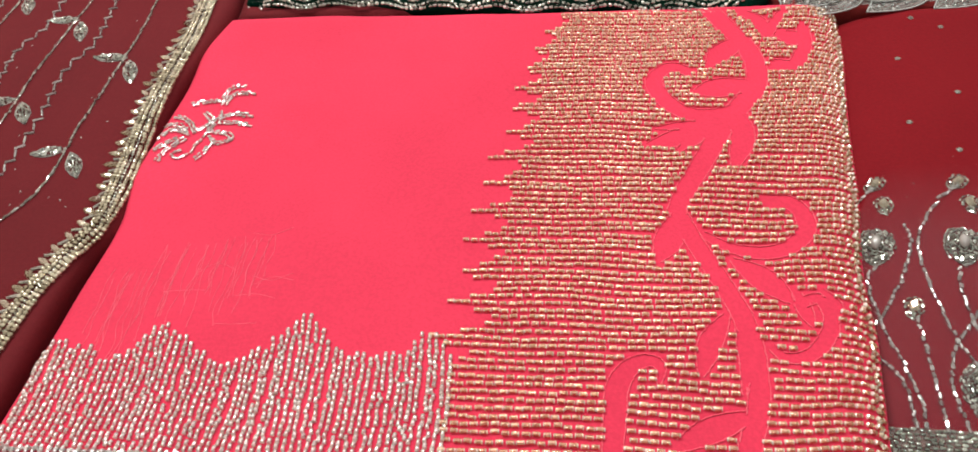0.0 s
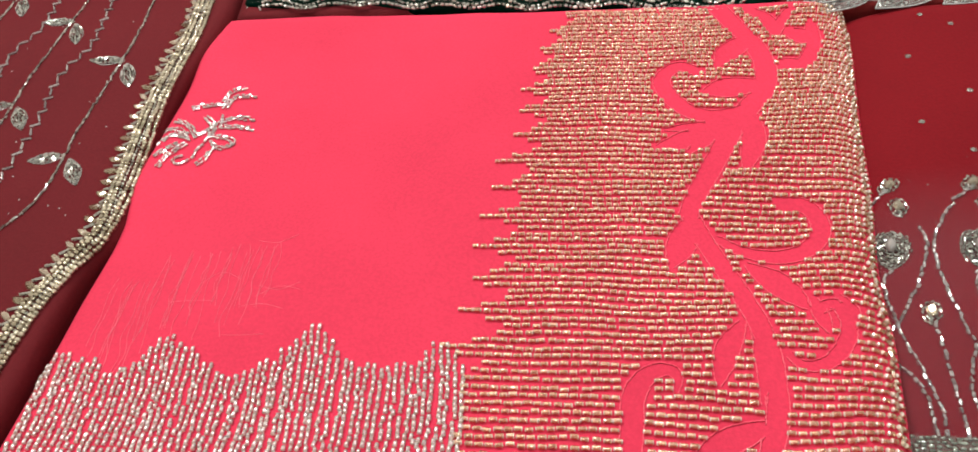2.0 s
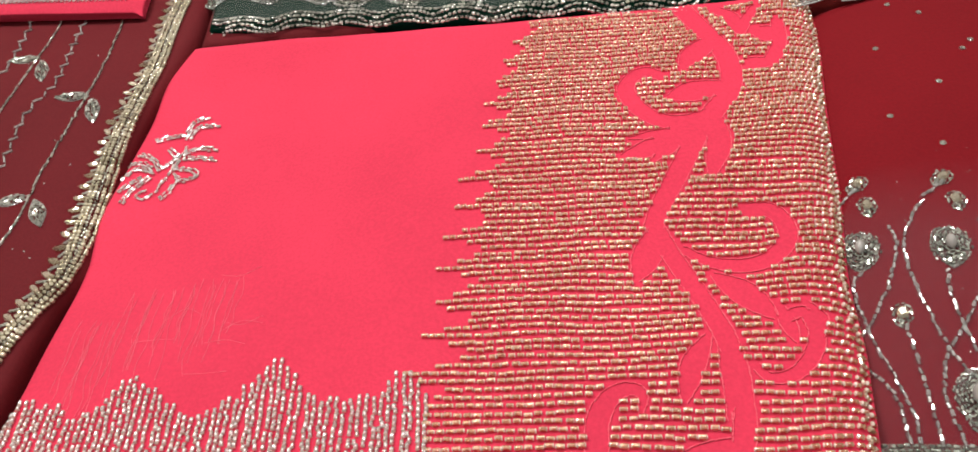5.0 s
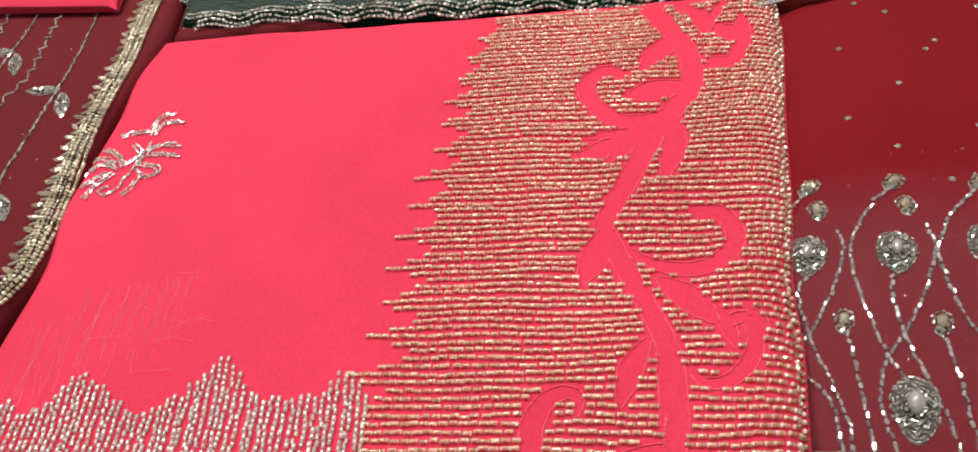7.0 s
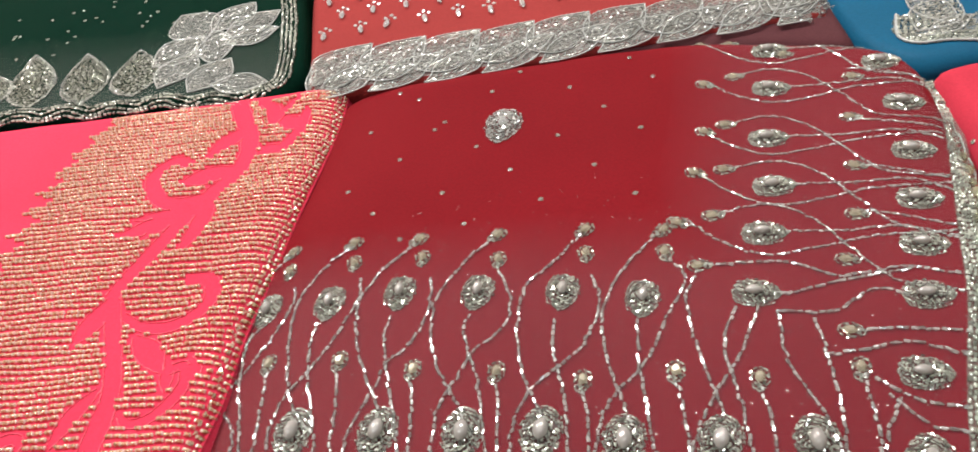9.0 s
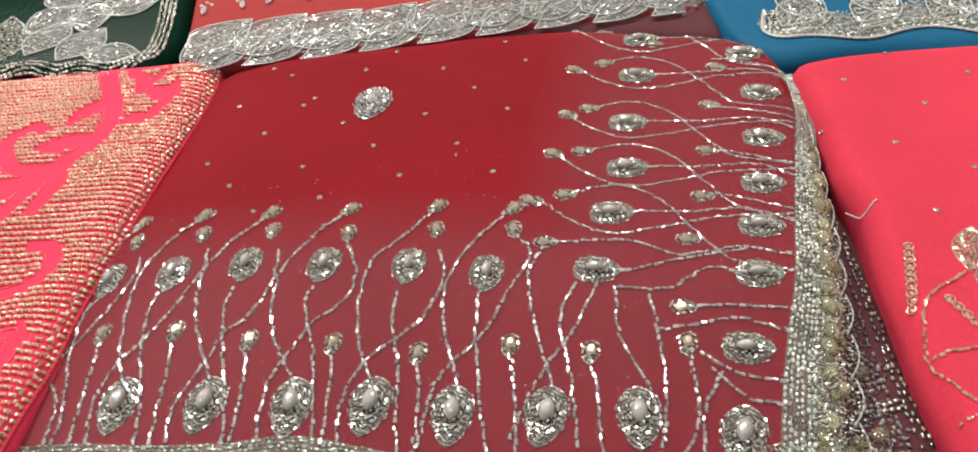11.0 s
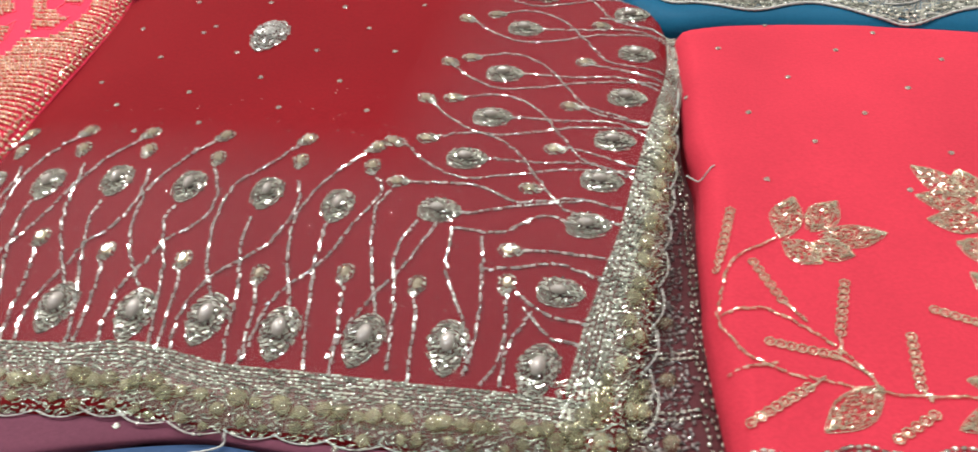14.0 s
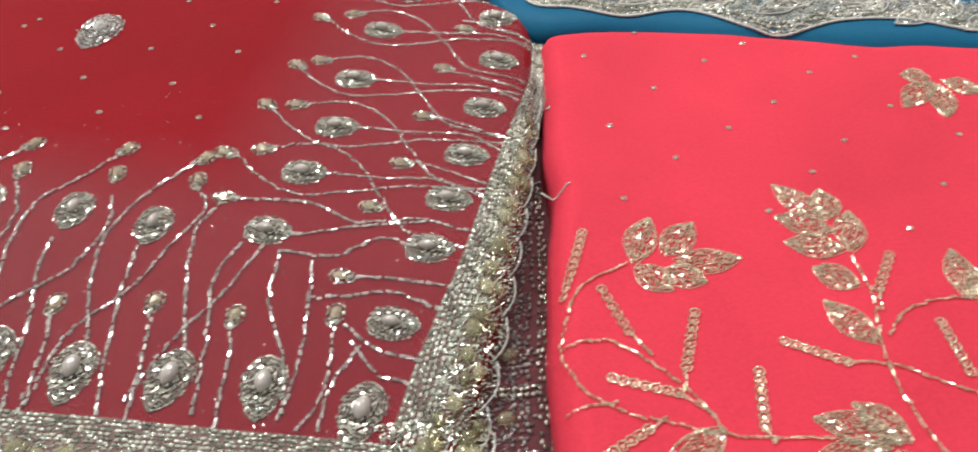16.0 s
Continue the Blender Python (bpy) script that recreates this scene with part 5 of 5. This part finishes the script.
E_FRONT = [(-0.1435, 0.127), (-0.11, 0.120), (-0.046, 0.1135), (0.029, 0.1075), (0.111, 0.101), (0.180, 0.094), (0.205, 0.0905)]
peach = Sari("coral red net sari with crystal drops and silver scalloped border", PEACH,
             [(-0.142, 0.52), (0.23, 0.52)], E_FRONT, [(-0.142, 0.52), (-0.1435, 0.127)], [(0.23, 0.52), (0.205, 0.0905)],
             z=0.001, roll=((0.01, 0.006), (0.005, 0.003), (0.006, 0.006), (0.010, 0.006)), seed=17)
for k in range(9):
    x = -0.132 + 0.0385 * k
    y = float(np.interp(x + 0.02, [p[0] for p in E_FRONT], [p[1] for p in E_FRONT])) - 0.002
    s = 1 - 0.03 * k
    filled(peach, (x - 0.012, y + 0.010), (x + 0.036, y + 0.050 * s), 0.048 * s, MESHWORK, "scallop_leaf", "overlapping leaf of silver thread and beads", 0.0026, power=0.85)
    filled(peach, (x - 0.008, y - 0.003), (x + 0.046, y + 0.022), 0.024, MESHWORK, "scallop_leaf", "overlapping leaf of silver thread and beads", 0.0026)
for x, y, w in ((0.190, 0.107, 0.9),):
    filled(peach, (x - 0.02, y - 0.006), (x + 0.014, y + 0.022), 0.03, MESHWORK, "scallop_leaf", "overlapping leaf of silver thread and beads", 0.0027)
veil(peach, ([(x, y + 0.040 - 0.04 * (x + 0.14)) for x, y in E_FRONT], [(x, y + 0.001) for x, y in E_FRONT]), 60, 10, 0.0004, "net_band", GREYNET, "silver grey net band behind the leaves", 30.0)
drop_h = Heap()
drop_h.add(GEM, np.array([[0, 0.0022, 0], [-0.0125, 0, 0], [0, 0, 0.0018]]), (0, -0.0080, 0.0016))
for k in range(3):
    drop_h.add(STONE, np.eye(3) * 0.0017, (0.0038 * (k - 1), 0.0012 + 0.0040 * (1 - abs(k - 1)), 0.0))
drop_mesh = drop_h.mesh("crystal_drop", CRYSTAL)
for j in range(7):
    for i in range(15):
        x, y = -0.13 + 0.0245 * i + (0.012 if j % 2 else 0) + rng.gauss(0, 0.001), 0.205 + 0.026 * j - 0.10 * (i * 0.0245) + rng.gauss(0, 0.0015)
        if x > 0.2:
            continue
        part("crystal_drop", drop_mesh, peach.ob, "clear crystal drop with three stones", peach.on(x, y, rng.gauss(0, 0.15)))
# lower fold of the coral net; maroon colour stands in for its shade
fold = Sari("lower fold of coral red net, shade put into its maroon colour", WINE_AND_FOLD_SHADE,
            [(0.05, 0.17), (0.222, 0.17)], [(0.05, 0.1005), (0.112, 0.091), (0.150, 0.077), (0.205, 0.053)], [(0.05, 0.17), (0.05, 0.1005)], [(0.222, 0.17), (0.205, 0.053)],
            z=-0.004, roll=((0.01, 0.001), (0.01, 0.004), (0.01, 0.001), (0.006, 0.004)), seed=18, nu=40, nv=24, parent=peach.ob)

F_FRONT = [(0.206, 0.048), (0.214, 0.028), (0.229, 0.0125), (0.276, 0.009), (0.347, -0.0085), (0.417, -0.0255), (0.479, -0.0355), (0.66, -0.082)]
teal = Sari("teal blue satin sari with silver scalloped bead border", TEAL,
            [(0.236, 0.52), (0.70, 0.52)], F_FRONT, [(0.236, 0.52), (0.206, 0.048)], [(0.70, 0.52), (0.66, -0.082)],
            z=0.0, roll=((0.01, 0.006), (0.020, 0.006), (0.014, 0.006), (0.010, 0.006)), seed=20, wave=0.002)
F_EDGE = [(0.236, 0.075), (0.226, 0.052), (0.232, 0.040), (0.250, 0.036), (0.281, 0.024), (0.320, 0.024), (0.352, 0.004), (0.372, -0.004), (0.412, 0.002), (0.450, -0.002), (0.490, -0.018), (0.53, -0.020), (0.57, -0.040)]
F_EDGE = [(x, y - 0.007) for x, y in F_EDGE]
for k in range(3):
    teal.row("bead_string", shifted(F_EDGE, 0.0015 + 0.0033 * k), 0.0034, 0.0031, 0.0013, SEED, "scalloped row of antique silver beads", GRAIN)
teal.cord("scallop_cord", F_EDGE, 0.0009, CORD, "white twisted edging cord", 0.0004, 0.35)
for k in range(8):
    x, y = 0.25 + 0.044 * k, 0.043 - 0.011 * k
    filled(teal, (x - 0.012, y + 0.002), (x + 0.026, y + 0.03), 0.030, SEED, "leaf_motif", "beaded silver leaf", 0.0030)
    filled(teal, (x + 0.012, y), (x + 0.004, y + 0.05), 0.022, MESHWORK, "leaf_motif", "silver thread leaf", 0.0030)
veil(teal, (shifted(F_EDGE[1:], 0.030)[::6], shifted(F_EDGE[1:], 0.001)[::6]), 60, 8, 0.0004, "net_band", GREYNET, "silver grey net band behind the leaves", 30.0)
for k in range(9):
    x, y = 0.240 + 0.040 * k, 0.038 - 0.0102 * k
    filled(teal, (x, y), (x + 0.034, y + 0.012), 0.014, MESHWORK, "leaf_motif", "silver thread leaf", 0.0028)
band = shifted(F_EDGE[1:], 0.016)
h = Heap()
teal.patch(h, lambda x, y: np.hypot(band[:, 0] - x, band[:, 1] - y).min() < 0.0145, (0.22, -0.06, 0.58, 0.08), 0.0029, 0.0026, 0.0008, TUBE)
part("bead_fill", h.mesh("bead_fill", SEED), teal.ob, "closely sewn antique silver beads between the leaves", kind="stuff")
teal.cord("tack_thread", [(0.362, -0.007), (0.372, -0.011), (0.381, -0.006), (0.389, -0.008)], 0.0005, CORD, "short white tacking thread", 0.001)

# ---- front row, seen only as a strip ----
plum = Sari("plum georgette sari with a few sequins, folded low in front", PLUM,
            [(x, y - 0.001) for x, y in B_BOT], [(-0.235, -0.230), (-0.066, -0.226), (0.0, -0.240), (0.112, -0.283)], [(B_BOT[0][0], B_BOT[0][1] - 0.001), (-0.235, -0.230)], [(B_BOT[-1][0], B_BOT[-1][1] - 0.001), (0.112, -0.283)],
            z=-0.0185, roll=((0.006, 0.001), (0.005, 0.002), (0.01, 0.006), (0.01, 0.006)), seed=22, nu=50, nv=24)
for x, y in ((-0.072, -0.218), (0.02, -0.242), (-0.13, -0.209)):
    part("sequin", seq, plum.ob, "gold sequin ringed with beads", plum.on(x, y))
blue = Sari("blue georgette sari folded in front of the plum one", BLUE,
            [(-0.235, -0.231), (-0.066, -0.227), (0.0, -0.241), (0.112, -0.284)], [(-0.24, -0.335), (0.10, -0.35)], [(-0.235, -0.231), (-0.24, -0.335)], [(0.112, -0.284), (0.10, -0.35)],
            z=-0.0205, roll=((0.005, 0.002), (0.006, 0.002), (0.01, 0.006), (0.01, 0.006)), seed=24, nu=40, nv=16)
plum.cord("loose_cord", [(-0.028, -0.2165), (-0.027, -0.221), (-0.026, -0.228), (-0.027, -0.233), (-0.034, -0.2345), (-0.041, -0.2345)], 0.0005, CORD, "frayed end of white edging cord", 0.0006, 0.3)
